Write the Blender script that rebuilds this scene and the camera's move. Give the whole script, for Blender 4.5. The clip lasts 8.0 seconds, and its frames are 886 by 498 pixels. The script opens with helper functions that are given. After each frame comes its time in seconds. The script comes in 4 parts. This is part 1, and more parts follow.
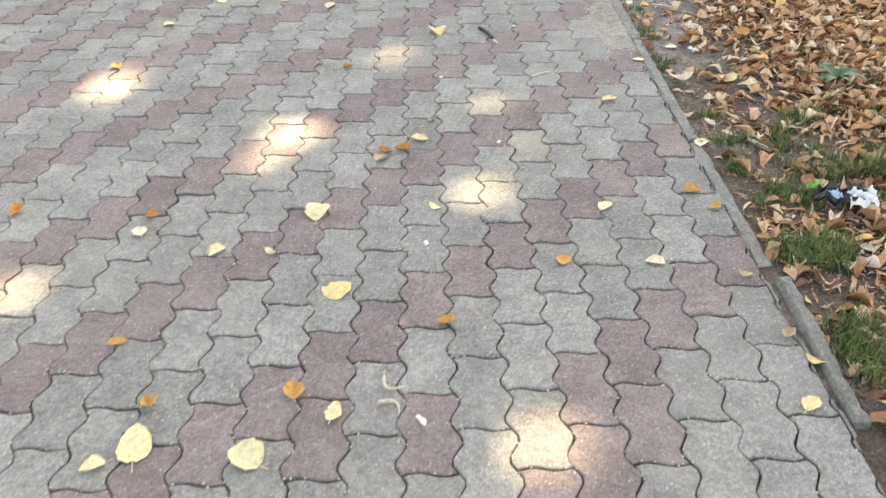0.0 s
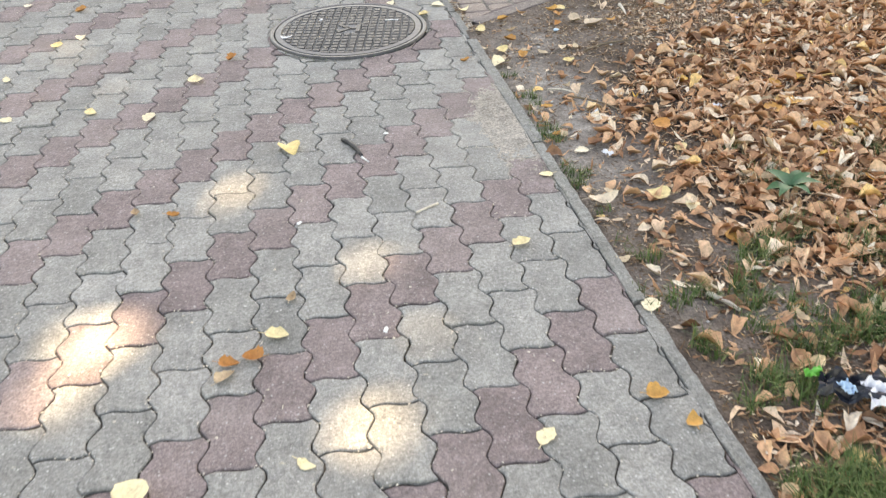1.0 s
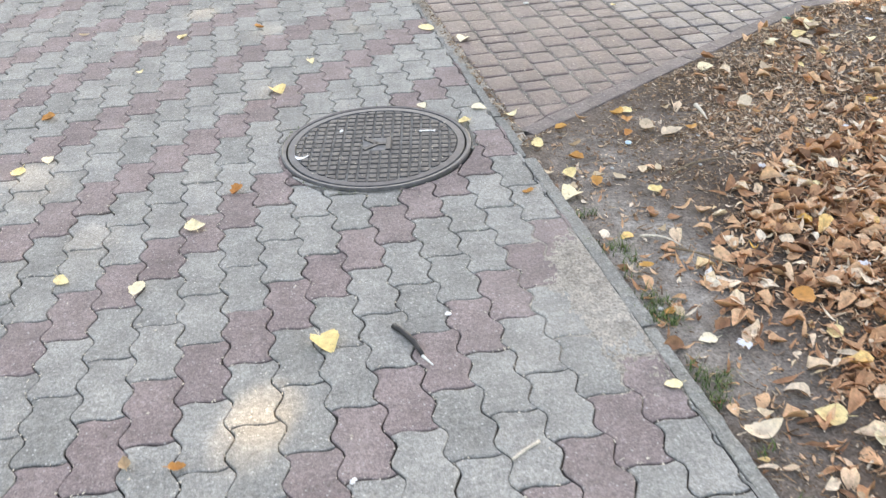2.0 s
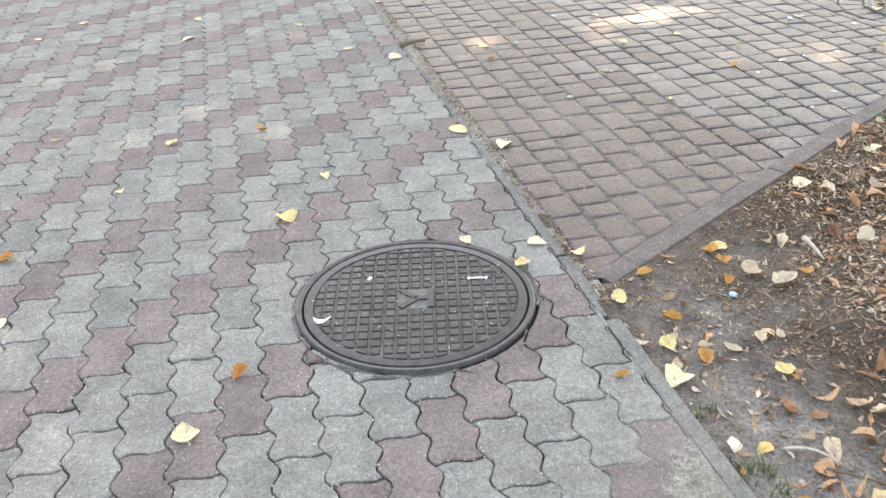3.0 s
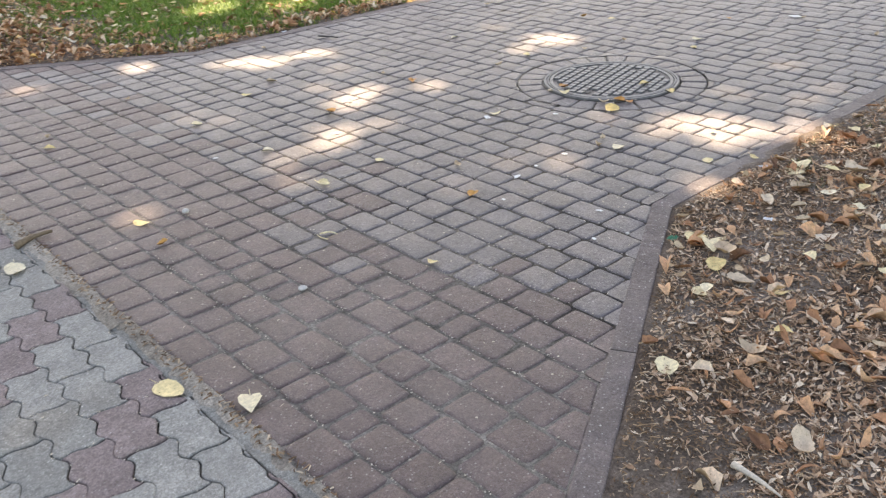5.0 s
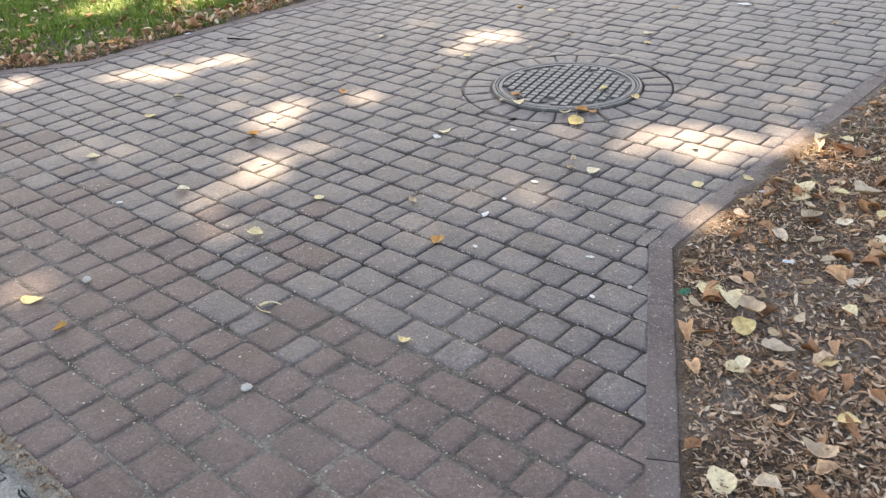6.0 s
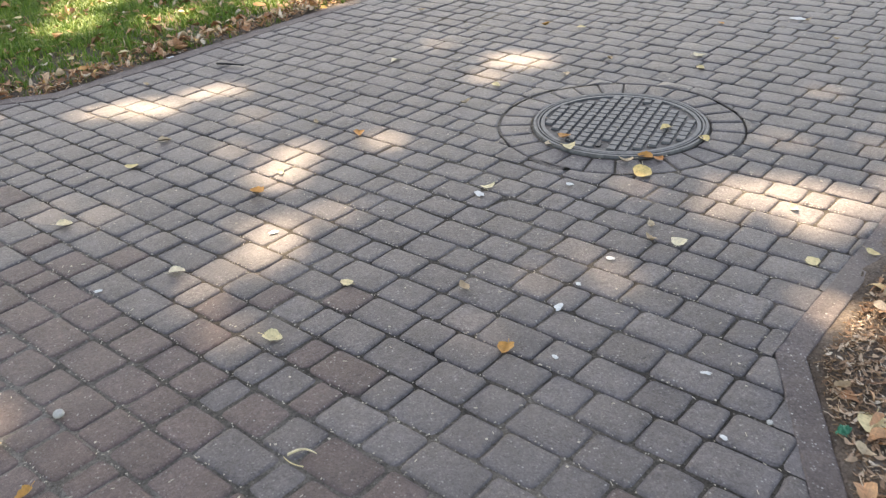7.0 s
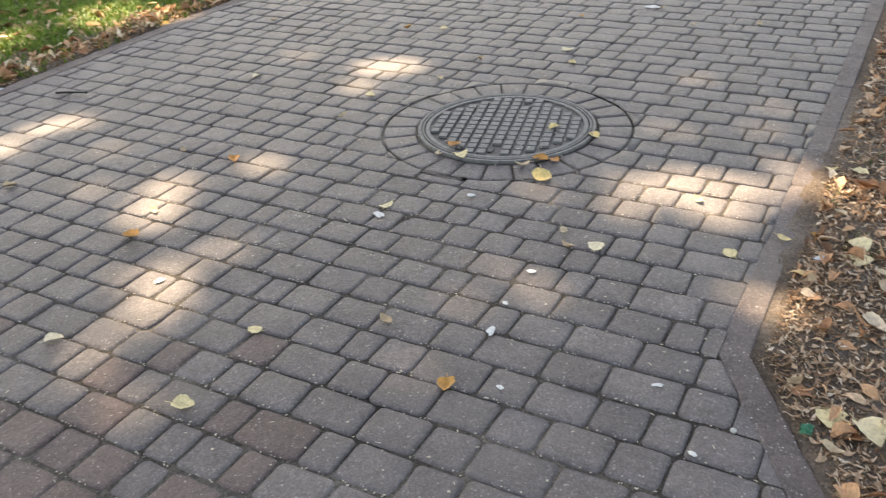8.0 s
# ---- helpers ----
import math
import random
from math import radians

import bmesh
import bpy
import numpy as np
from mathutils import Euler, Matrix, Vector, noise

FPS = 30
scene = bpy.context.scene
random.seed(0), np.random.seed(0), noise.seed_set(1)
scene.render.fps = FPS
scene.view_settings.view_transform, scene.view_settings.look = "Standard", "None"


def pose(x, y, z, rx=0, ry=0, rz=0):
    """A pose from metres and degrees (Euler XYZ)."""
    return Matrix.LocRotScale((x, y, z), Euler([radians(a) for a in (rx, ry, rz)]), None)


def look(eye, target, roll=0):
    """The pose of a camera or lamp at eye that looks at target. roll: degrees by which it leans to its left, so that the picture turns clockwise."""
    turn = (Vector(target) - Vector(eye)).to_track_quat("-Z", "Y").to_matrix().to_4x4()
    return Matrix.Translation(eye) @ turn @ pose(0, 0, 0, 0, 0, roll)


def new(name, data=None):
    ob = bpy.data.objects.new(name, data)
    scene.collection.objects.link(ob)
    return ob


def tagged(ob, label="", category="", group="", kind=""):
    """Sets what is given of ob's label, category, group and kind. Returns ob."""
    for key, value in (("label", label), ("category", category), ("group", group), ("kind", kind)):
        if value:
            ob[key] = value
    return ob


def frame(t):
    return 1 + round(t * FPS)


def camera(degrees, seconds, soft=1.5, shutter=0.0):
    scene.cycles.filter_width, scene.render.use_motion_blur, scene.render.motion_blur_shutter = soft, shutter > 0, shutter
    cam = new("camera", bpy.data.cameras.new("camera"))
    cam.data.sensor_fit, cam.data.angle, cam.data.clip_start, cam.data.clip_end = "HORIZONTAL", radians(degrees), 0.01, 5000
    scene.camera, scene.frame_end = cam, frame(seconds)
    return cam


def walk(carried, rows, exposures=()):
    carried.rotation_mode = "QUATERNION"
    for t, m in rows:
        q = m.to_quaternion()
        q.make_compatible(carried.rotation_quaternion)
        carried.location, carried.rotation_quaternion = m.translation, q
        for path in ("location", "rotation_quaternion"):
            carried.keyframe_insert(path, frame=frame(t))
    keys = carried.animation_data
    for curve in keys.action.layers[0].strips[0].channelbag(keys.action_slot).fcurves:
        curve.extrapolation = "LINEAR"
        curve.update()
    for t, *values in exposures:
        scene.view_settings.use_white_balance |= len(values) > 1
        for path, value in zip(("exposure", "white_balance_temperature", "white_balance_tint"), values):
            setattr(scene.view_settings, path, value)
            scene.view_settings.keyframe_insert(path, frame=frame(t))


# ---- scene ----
cam = camera(53.5, 8.0, soft=1.25, shutter=0.15)
PATH = [
    (0, (0.254, -1.486, 1.314), (0.271, 0.164, 0.184), -2.0),
    (0.5, (0.304, -1.043, 1.342), (0.48, 0.608, 0.228), -2.2),
    (1, (0.327, -0.593, 1.303), (0.618, 1.045, 0.192), -2.3),
    (1.5, (0.316, -0.101, 1.313), (0.652, 1.53, 0.204), -2.2),
    (2, (0.24, 0.275, 1.359), (0.587, 1.925, 0.283), -2.5),
    (2.2, (0.232, 0.422, 1.356), (0.587, 2.087, 0.306), -2.8),
    (3.3, (0.233, 1.267, 1.342), (0.629, 2.967, 0.366), -2.6),
    (3.5, (0.24, 1.414, 1.346), (0.661, 3.112, 0.378), -2.8),
    (4, (0.329, 1.766, 1.357), (0.99, 3.411, 0.431), -3.0),
    (4.5, (0.353, 2.079, 1.335), (1.309, 3.588, 0.435), -3.0),
    (5, (0.366, 2.323, 1.353), (1.523, 3.68, 0.447), -3.3),
    (5.2, (0.426, 2.439, 1.334), (1.648, 3.727, 0.414), -3.3),
    (6.3, (0.712, 3.044, 1.357), (2.003, 4.227, 0.39), -3.1),
    (6.5, (0.767, 3.169, 1.355), (2.068, 4.338, 0.385), -3.1),
    (7, (0.998, 3.496, 1.34), (2.307, 4.649, 0.361), -3.2),
    (7.5, (1.053, 3.679, 1.365), (2.401, 4.79, 0.389), -3.3),
    (8, (1.053, 3.76, 1.328), (2.552, 4.631, 0.33), -3.6),
]
EXPOSURES = [(0, 2.37, 10700, 13.5), (0.5, 2.54, 10700, 13), (1.0, 2.47, 10500, 14.5), (1.5, 2.48, 10000, 15.5), (2, 2.55, 9700, 14.5), (3.5, 2.52, 9900, 13),
             (4, 2.46, 9500, 13.5), (4.5, 2.27, 9400, 15), (5, 2.0, 9200, 17), (6.5, 2.01, 9300, 15), (7, 1.85, 9200, 14.5), (8, 1.81, 9700, 13.5)]
walk(cam, [(t, look(eye, target, roll)) for t, eye, target, roll in PATH], [(t, stops + 0.17, kelvin, tint) for t, stops, kelvin, tint in EXPOSURES])

# ---- light ----
SUN_AZ, SUN_EL = radians(58), radians(50)      # towards the sun: angle from +x, height
SUN_DIR = Vector((math.cos(SUN_AZ) * math.cos(SUN_EL), math.sin(SUN_AZ) * math.cos(SUN_EL), math.sin(SUN_EL)))
world = bpy.data.worlds.new("sky")
scene.world = world
world.use_nodes = True
wn = world.node_tree
sky = wn.nodes.new("ShaderNodeTexSky")
sky.sky_type, sky.sun_disc = "NISHITA", False
sky.sun_elevation, sky.sun_rotation = SUN_EL, radians(90) - SUN_AZ
wn.links.new(sky.outputs[0], wn.nodes["Background"].inputs[0])
wn.nodes["Background"].inputs[1].default_value = 0.105
sun = new("sun", bpy.data.lights.new("sun", "SUN"))
sun.data.energy, sun.data.angle, sun.data.color = 5.0, radians(0.53), (1.0, 0.945, 0.86)
sun.matrix_world = look(SUN_DIR * 30, (0, 0, 0))


# ---- materials ----
class Nodes:
    """A node material under construction."""

    def __init__(self, name):
        self.mat = bpy.data.materials.new(name)
        self.mat.use_nodes = True
        self.tree = self.mat.node_tree
        self.bsdf = self.tree.nodes["Principled BSDF"]
        self.pos = self.tree.nodes.new("ShaderNodeNewGeometry")
        self.info = self.tree.nodes.new("ShaderNodeObjectInfo")

    def link(self, a, b):
        self.tree.links.new(a, b)

    def math(self, op, a, b):
        n = self.tree.nodes.new("ShaderNodeMath")
        n.operation = op
        for i, v in enumerate((a, b)):
            if isinstance(v, (int, float)):
                n.inputs[i].default_value = v
            else:
                self.link(v, n.inputs[i])
        return n.outputs[0]

    def chance(self):
        """One random number for each piece, joined or not."""
        return self.math("FRACT", self.math("ADD", self.info.outputs["Random"], self.pos.outputs["Random Per Island"]), 0)

    def noise(self, scale, detail=4.0, rough=0.6):
        n = self.tree.nodes.new("ShaderNodeTexNoise")
        n.inputs["Scale"].default_value, n.inputs["Detail"].default_value, n.inputs["Roughness"].default_value = scale, detail, rough
        self.link(self.pos.outputs["Position"], n.inputs["Vector"])
        return n.outputs["Fac"]

    def cells(self, scale):
        n = self.tree.nodes.new("ShaderNodeTexVoronoi")
        n.inputs["Scale"].default_value = scale
        self.link(self.pos.outputs["Position"], n.inputs["Vector"])
        return n.outputs["Distance"], n.outputs["Color"]

    def ramp(self, fac, *stops):
        n = self.tree.nodes.new("ShaderNodeValToRGB")
        while len(n.color_ramp.elements) < len(stops):
            n.color_ramp.elements.new(0.5)
        for e, (p, c) in zip(n.color_ramp.elements, stops):
            e.position = p
            e.color = (*c, 1) if isinstance(c, tuple) else (c, c, c, 1)
        self.link(fac, n.inputs[0])
        return n.outputs[0]

    def mix(self, fac, a, b, mode="MIX"):
        n = self.tree.nodes.new("ShaderNodeMix")
        n.data_type, n.blend_type = "RGBA", mode
        for v, s in ((fac, n.inputs[0]), (a, n.inputs[6]), (b, n.inputs[7])):
            if isinstance(v, (int, float)):
                s.default_value = v
            elif isinstance(v, tuple):
                s.default_value = (*v, 1)
            else:
                self.link(v, s)
        return n.outputs[2]

    def done(self, color, rough=0.85, bump=None, depth=0.002, strength=0.6, spec=0.4, metal=0.0):
        b = self.bsdf
        if isinstance(color, tuple):
            b.inputs["Base Color"].default_value = (*color, 1)
        else:
            self.link(color, b.inputs["Base Color"])
        if isinstance(rough, float):
            b.inputs["Roughness"].default_value = rough
        else:
            self.link(rough, b.inputs["Roughness"])
        b.inputs["Specular IOR Level"].default_value, b.inputs["Metallic"].default_value = spec, metal
        if bump is not None:
            n = self.tree.nodes.new("ShaderNodeBump")
            n.inputs["Strength"].default_value, n.inputs["Distance"].default_value = strength, depth
            self.link(bump, n.inputs["Height"])
            self.link(n.outputs[0], b.inputs["Normal"])
        return self.mat


def concrete(name, dark, light, grit=0.35, dust=(0.36, 0.33, 0.29), dusty=0.25, depth=0.0025, rough=0.85):
    """Pressed concrete: piece-to-piece shade, pale grit, blotches and dust."""
    m = Nodes(name)
    col = m.ramp(m.chance(), (0.0, dark), (1.0, light))
    blotch = m.ramp(m.noise(7, 7, 0.7), (0.3, 0.7), (0.7, 1.25))
    col = m.mix(1.0, col, blotch, "MULTIPLY")
    col = m.mix(0.7, col, m.ramp(m.noise(55, 5, 0.7), (0.32, 0.72), (0.68, 1.26)), "MULTIPLY")
    col = m.mix(0.75, col, m.ramp(m.noise(125, 3, 0.7), (0.33, 0.66), (0.68, 1.32)), "MULTIPLY")
    fine = m.ramp(m.noise(260, 4, 0.75), (0.3, 0.55), (0.72, 1.42))
    col = m.mix(0.8, col, fine, "MULTIPLY")
    dist, _ = m.cells(115)
    pale = m.ramp(dist, (0.16, 1.0), (0.34, 0.0))
    pick = m.ramp(m.noise(75, 2), (0.5, 0.0), (0.6, 1.0))
    col = m.mix(m.math("MULTIPLY", m.math("MULTIPLY", pale, pick), grit), col, (0.62, 0.6, 0.56))
    dist, _ = m.cells(62)
    chips = m.math("MULTIPLY", m.ramp(dist, (0.11, 1.0), (0.19, 0.0)), m.ramp(m.noise(23, 3), (0.47, 0.0), (0.58, 1.0)))
    col = m.mix(m.math("MULTIPLY", chips, min(1.0, grit * 1.6)), col, (0.7, 0.68, 0.63))
    col = m.mix(m.math("MULTIPLY", m.ramp(m.noise(1.7, 6, 0.65), (0.48, 0.0), (0.72, 1.0)), dusty), col, dust)
    pits = m.ramp(m.noise(42, 6, 0.75), (0.28, 0.45), (0.36, 1.0))
    col = m.mix(0.5, col, pits, "MULTIPLY")
    return m.done(col, rough, m.math("ADD", m.math("MULTIPLY", m.noise(150, 4, 0.75), 1.6), m.math("MULTIPLY", m.noise(45, 4), 1.5)), depth * 1.4, 0.85)


GREY = concrete("grey_paver_concrete", (0.288, 0.283, 0.257), (0.372, 0.362, 0.329), grit=0.5)
RED = concrete("red_paver_concrete", (0.25, 0.196, 0.186), (0.315, 0.25, 0.236))
RED_BROWN = concrete("red_brown_block_concrete", (0.138, 0.096, 0.09), (0.172, 0.123, 0.115), grit=0.3, dust=(0.25, 0.21, 0.19), dusty=0.25, rough=0.45)
BROWN = concrete("brown_block_concrete", (0.147, 0.128, 0.128), (0.188, 0.165, 0.164), grit=0.3, dust=(0.25, 0.225, 0.21), dusty=0.3, rough=0.4)
BORDER = concrete("brown_kerb_concrete", (0.155, 0.123, 0.115), (0.19, 0.154, 0.145), grit=0.5, dust=(0.27, 0.225, 0.19), dusty=0.6, rough=0.6)
KERB = concrete("worn_grey_kerb_concrete", (0.29, 0.287, 0.258), (0.34, 0.333, 0.3), grit=0.4, dusty=0.4, dust=(0.3, 0.265, 0.22), depth=0.004)


def soil(name, dark, mid, light, scale=1.0):
    m = Nodes(name)
    col = m.ramp(m.noise(1.6 * scale, 6, 0.62), (0.3, dark), (0.5, mid), (0.68, light))
    trod = m.tree.nodes.new("ShaderNodeAttribute")      # where feet have ground the soil to pale dust
    trod.attribute_name = "dust"
    col = m.mix(m.math("MULTIPLY", trod.outputs["Fac"], m.ramp(m.noise(7, 6, 0.7), (0.35, 0.35), (0.6, 1.0))), col, (0.43, 0.395, 0.35))
    col = m.mix(1.0, col, m.ramp(m.noise(120 * scale, 4, 0.75), (0.28, 0.42), (0.72, 1.55)), "MULTIPLY")
    col = m.mix(1.0, col, m.ramp(m.noise(21 * scale, 6, 0.75), (0.3, 0.6), (0.7, 1.32)), "MULTIPLY")
    dist, tint = m.cells(95 * scale)
    grit = m.math("MULTIPLY", m.ramp(dist, (0.15, 1.0), (0.3, 0.0)), m.ramp(m.noise(31, 3), (0.5, 0.0), (0.6, 0.7)))
    col = m.mix(grit, col, (0.4, 0.36, 0.31))
    return m.done(col, 0.95, m.math("ADD", m.noise(120 * scale, 5, 0.7), m.noise(25 * scale, 5)), 0.014, 0.9, 0.2)


SOIL = soil("trodden_soil", (0.11, 0.08, 0.06), (0.195, 0.15, 0.118), (0.35, 0.3, 0.255))
SAND = soil("pale_sandy_soil", (0.31, 0.27, 0.22), (0.46, 0.41, 0.345), (0.55, 0.5, 0.43))
JOINT = soil("joint_sand", (0.05, 0.044, 0.037), (0.125, 0.11, 0.092), (0.33, 0.29, 0.24), 1.1)


def leafy(name, stops, rough=0.6, vein=0.25):
    m = Nodes(name)
    col = m.ramp(m.chance(), *stops)
    col = m.mix(1.0, col, m.ramp(m.noise(70, 4, 0.7), (0.3, 1.0 - vein), (0.7, 1.0 + vein)), "MULTIPLY")
    spots = m.ramp(m.noise(160, 2), (0.64, 0.0), (0.72, 0.7))
    col = m.mix(spots, col, (0.16, 0.08, 0.03))
    return m.done(col, rough, m.noise(190, 3), 0.001, 0.5, 0.35)


YELLOW_LEAF = leafy("yellow_leaf", ((0.0, (0.76, 0.57, 0.24)), (0.5, (0.8, 0.67, 0.38)), (1.0, (0.8, 0.7, 0.5))))
ORANGE_LEAF = leafy("orange_leaf", ((0.0, (0.48, 0.19, 0.05)), (1.0, (0.62, 0.33, 0.09))))
TAN_LEAF = leafy("tan_leaf", ((0.0, (0.4, 0.27, 0.15)), (1.0, (0.66, 0.52, 0.35))))
PALE_LEAF = leafy("pale_dry_leaf", ((0.0, (0.52, 0.38, 0.25)), (1.0, (0.74, 0.61, 0.45))))
LITTER = leafy("dry_leaf_litter", ((0.0, (0.16, 0.08, 0.045)), (0.15, (0.4, 0.195, 0.1)), (0.4, (0.62, 0.34, 0.185)),
                                   (0.68, (0.7, 0.43, 0.25)), (0.85, (0.74, 0.55, 0.38)), (0.96, (0.82, 0.7, 0.54)), (1.0, (0.84, 0.5, 0.13))), 0.7, 0.35)
CHAFF = leafy("dry_chaff", ((0.0, (0.1, 0.058, 0.032)), (0.5, (0.25, 0.15, 0.085)), (0.8, (0.42, 0.28, 0.17)), (1.0, (0.68, 0.56, 0.42))), 0.8)
MULCH = leafy("dark_leaf_mulch", ((0.0, (0.18, 0.105, 0.065)), (0.35, (0.44, 0.275, 0.17)), (0.7, (0.66, 0.47, 0.32)), (1.0, (0.84, 0.7, 0.54))), 0.8)
# shade is darkened into the kerb tufts' green; the lawn's is brightened as sunlit
SHADED_GRASS = leafy("shaded_grass_blades", ((0.0, (0.045, 0.09, 0.024)), (0.7, (0.095, 0.16, 0.04)), (1.0, (0.22, 0.24, 0.09))), 0.55)
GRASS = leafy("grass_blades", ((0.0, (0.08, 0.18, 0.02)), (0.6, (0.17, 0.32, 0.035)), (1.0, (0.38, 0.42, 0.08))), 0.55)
CROWN = leafy("crown_leaf", ((0.0, (0.09, 0.13, 0.03)), (1.0, (0.2, 0.21, 0.05))), 0.6)


def plain(name, color, rough=0.6, grain=0.15, scale=120):
    m = Nodes(name)
    col = m.mix(1.0, color, m.ramp(m.noise(scale, 4, 0.7), (0.3, 1.0 - grain), (0.7, 1.0 + grain)), "MULTIPLY")
    return m.done(col, rough, m.noise(scale * 2, 3), 0.0008, 0.4, 0.4)


def iron(name, worn):
    m = Nodes(name)
    col = m.ramp(m.noise(6, 5), (0.35, (0.042, 0.042, 0.044)), (0.65, (0.08, 0.078, 0.076)))
    col = m.mix(m.math("MULTIPLY", m.ramp(m.noise(38, 5, 0.7), (0.5, 0.0), (0.7, 1.0)), worn), col, (0.22, 0.2, 0.17))
    rough = m.ramp(m.noise(50, 4), (0.3, 0.34), (0.7, 0.62))
    return m.done(col, rough, m.noise(260, 4, 0.7), 0.001, 0.5, 0.5, 0.45)


IRON = iron("cast_iron", 0.4)
RIM_IRON = plain("rim_cast_iron", (0.05, 0.051, 0.055), 0.36, 0.55, 40)
PANEL_IRON = plain("dusty_iron_panel", (0.2, 0.196, 0.185), 0.7, 0.4, 60)
WORN_IRON = plain("worn_cast_iron", (0.13, 0.128, 0.125), 0.42, 0.4, 45)
IRON_DIRTY = soil("dusty_cast_iron_floor", (0.19, 0.185, 0.17), (0.31, 0.3, 0.278), (0.42, 0.405, 0.37), 2.0)


WHITE = plain("white_spatter", (0.75, 0.75, 0.72), 0.8)
PALE_WOOD = plain("bleached_wood", (0.62, 0.55, 0.45), 0.8, 0.25)
BARK = plain("bark", (0.2, 0.15, 0.1), 0.9, 0.4, 60)
TRUNK = plain("tree_bark", (0.12, 0.1, 0.08), 0.95, 0.45, 18)
BLACK = plain("black_quill", (0.018, 0.018, 0.02), 0.45)
PLASTIC_WHITE = plain("white_plastic_film", (0.78, 0.78, 0.8), 0.3, 0.08)
PLASTIC_BLACK = plain("black_plastic_film", (0.02, 0.022, 0.03), 0.25)
PLASTIC_GREEN = plain("green_plastic", (0.12, 0.5, 0.09), 0.35)
PLASTIC_TEAL = plain("teal_plastic", (0.03, 0.22, 0.13), 0.35)
BLUE = plain("pale_blue_plastic", (0.45, 0.62, 0.75), 0.35)
PEBBLE = plain("pale_pebble", (0.5, 0.49, 0.46), 0.85, 0.2)
WEED = plain("weed_leaf", (0.045, 0.13, 0.055), 0.5, 0.25, 60)


# ---- mesh helpers ----
def part(name, bm, material, parent=None, label=""):
    """Links a bmesh as one mesh object under a thing."""
    me = bpy.data.meshes.new(name)
    bm.normal_update()
    bm.to_mesh(me)
    bm.free()
    for m in material if isinstance(material, (list, tuple)) else [material]:
        me.materials.append(m)
    ob = new(name, me)
    ob.parent = parent
    return tagged(ob, label)


def raw(name, verts, faces, material, parent=None, label="", slots=None, smooth=False):
    """Links lists of vertices and faces as one mesh object."""
    me = bpy.data.meshes.new(name)
    me.from_pydata(verts, [], faces)
    for m in material if isinstance(material, (list, tuple)) else [material]:
        me.materials.append(m)
    if slots is not None:
        me.polygons.foreach_set("material_index", slots)
    if smooth:
        me.polygons.foreach_set("use_smooth", [True] * len(me.polygons))
    me.update()
    ob = new(name, me)
    ob.parent = parent
    return tagged(ob, label)


def area(poly):
    return 0.5 * sum(a[0] * b[1] - b[0] * a[1] for a, b in zip(poly, poly[1:] + poly[:1]))


def clip(poly, nx, ny, d):
    """The part of a polygon where nx * x + ny * y <= d."""
    out = []
    for a, b in zip(poly, poly[1:] + poly[:1]):
        fa, fb = nx * a[0] + ny * a[1] - d, nx * b[0] + ny * b[1] - d
        if fa <= 0:
            out.append(a)
        if fa * fb < 0:
            k = fa / (fa - fb)
            out.append((a[0] + k * (b[0] - a[0]), a[1] + k * (b[1] - a[1])))
    return out


def round_cut(poly, c, r):
    """A polygon cut back to stay outside a circle."""
    fine = []
    for a, b in zip(poly, poly[1:] + poly[:1]):
        n = max(1, int(math.dist(a, b) / 0.02))
        fine += [(a[0] + (b[0] - a[0]) * i / n, a[1] + (b[1] - a[1]) * i / n) for i in range(n)]
    out, inside = [], 0
    for x, y in fine:
        d = math.dist((x, y), c)
        if d < r:
            inside += 1
            x, y = c[0] + (x - c[0]) * r / max(d, 1e-6), c[1] + (y - c[1]) * r / max(d, 1e-6)
        if not out or math.dist(out[-1], (x, y)) > 0.004:
            out.append((x, y))
    return None if inside == len(fine) else out


def shrink(poly, by):
    """The polygon moved in by a distance, corner by corner."""
    out, n = [], len(poly)
    for i in range(n):
        p, q, s = Vector(poly[i - 1]), Vector(poly[i]), Vector(poly[(i + 1) % n])
        e, f = (q - p), (s - q)
        if e.length < 1e-6 or f.length < 1e-6:
            out.append(tuple(q))
            continue
        e.normalize(), f.normalize()
        m = Vector((-e.y, e.x)) + Vector((-f.y, f.x))
        k = max(m.length_squared / 2, 0.45)
        out.append(tuple(q + m * by / k))
    return out


def block(poly, soft, drop, depth=0.03, gap=0.002):
    """A paving block: flat top at z = 0, edge rounded in two steps, sides down to -depth."""
    slim = [p for p, q in zip(poly, poly[-1:] + poly[:-1]) if math.dist(p, q) > 0.0045]
    poly = slim if len(slim) > 2 else poly
    for _ in range(4):       # thin slivers get a finer edge
        inner = shrink(poly, gap + soft)
        if all((b[0] - a[0]) * (d[0] - c[0]) + (b[1] - a[1]) * (d[1] - c[1]) > 0 for a, b, c, d in zip(poly, poly[1:] + poly[:1], inner, inner[1:] + inner[:1])):
            break
        soft *= 0.5
    rings = [(shrink(poly, gap + soft), 0.0), (shrink(poly, gap + soft * 0.35), -drop * 0.3), (shrink(poly, gap), -drop), (shrink(poly, gap), -depth)]
    n = len(poly)
    verts = [(x, y, z) for ring, z in rings for x, y in ring]
    faces = [tuple(range(n))]
    for k in range(3):
        for i in range(n):
            j = (i + 1) % n
            faces.append((k * n + i, (k + 1) * n + i, (k + 1) * n + j, k * n + j))
    return verts, faces


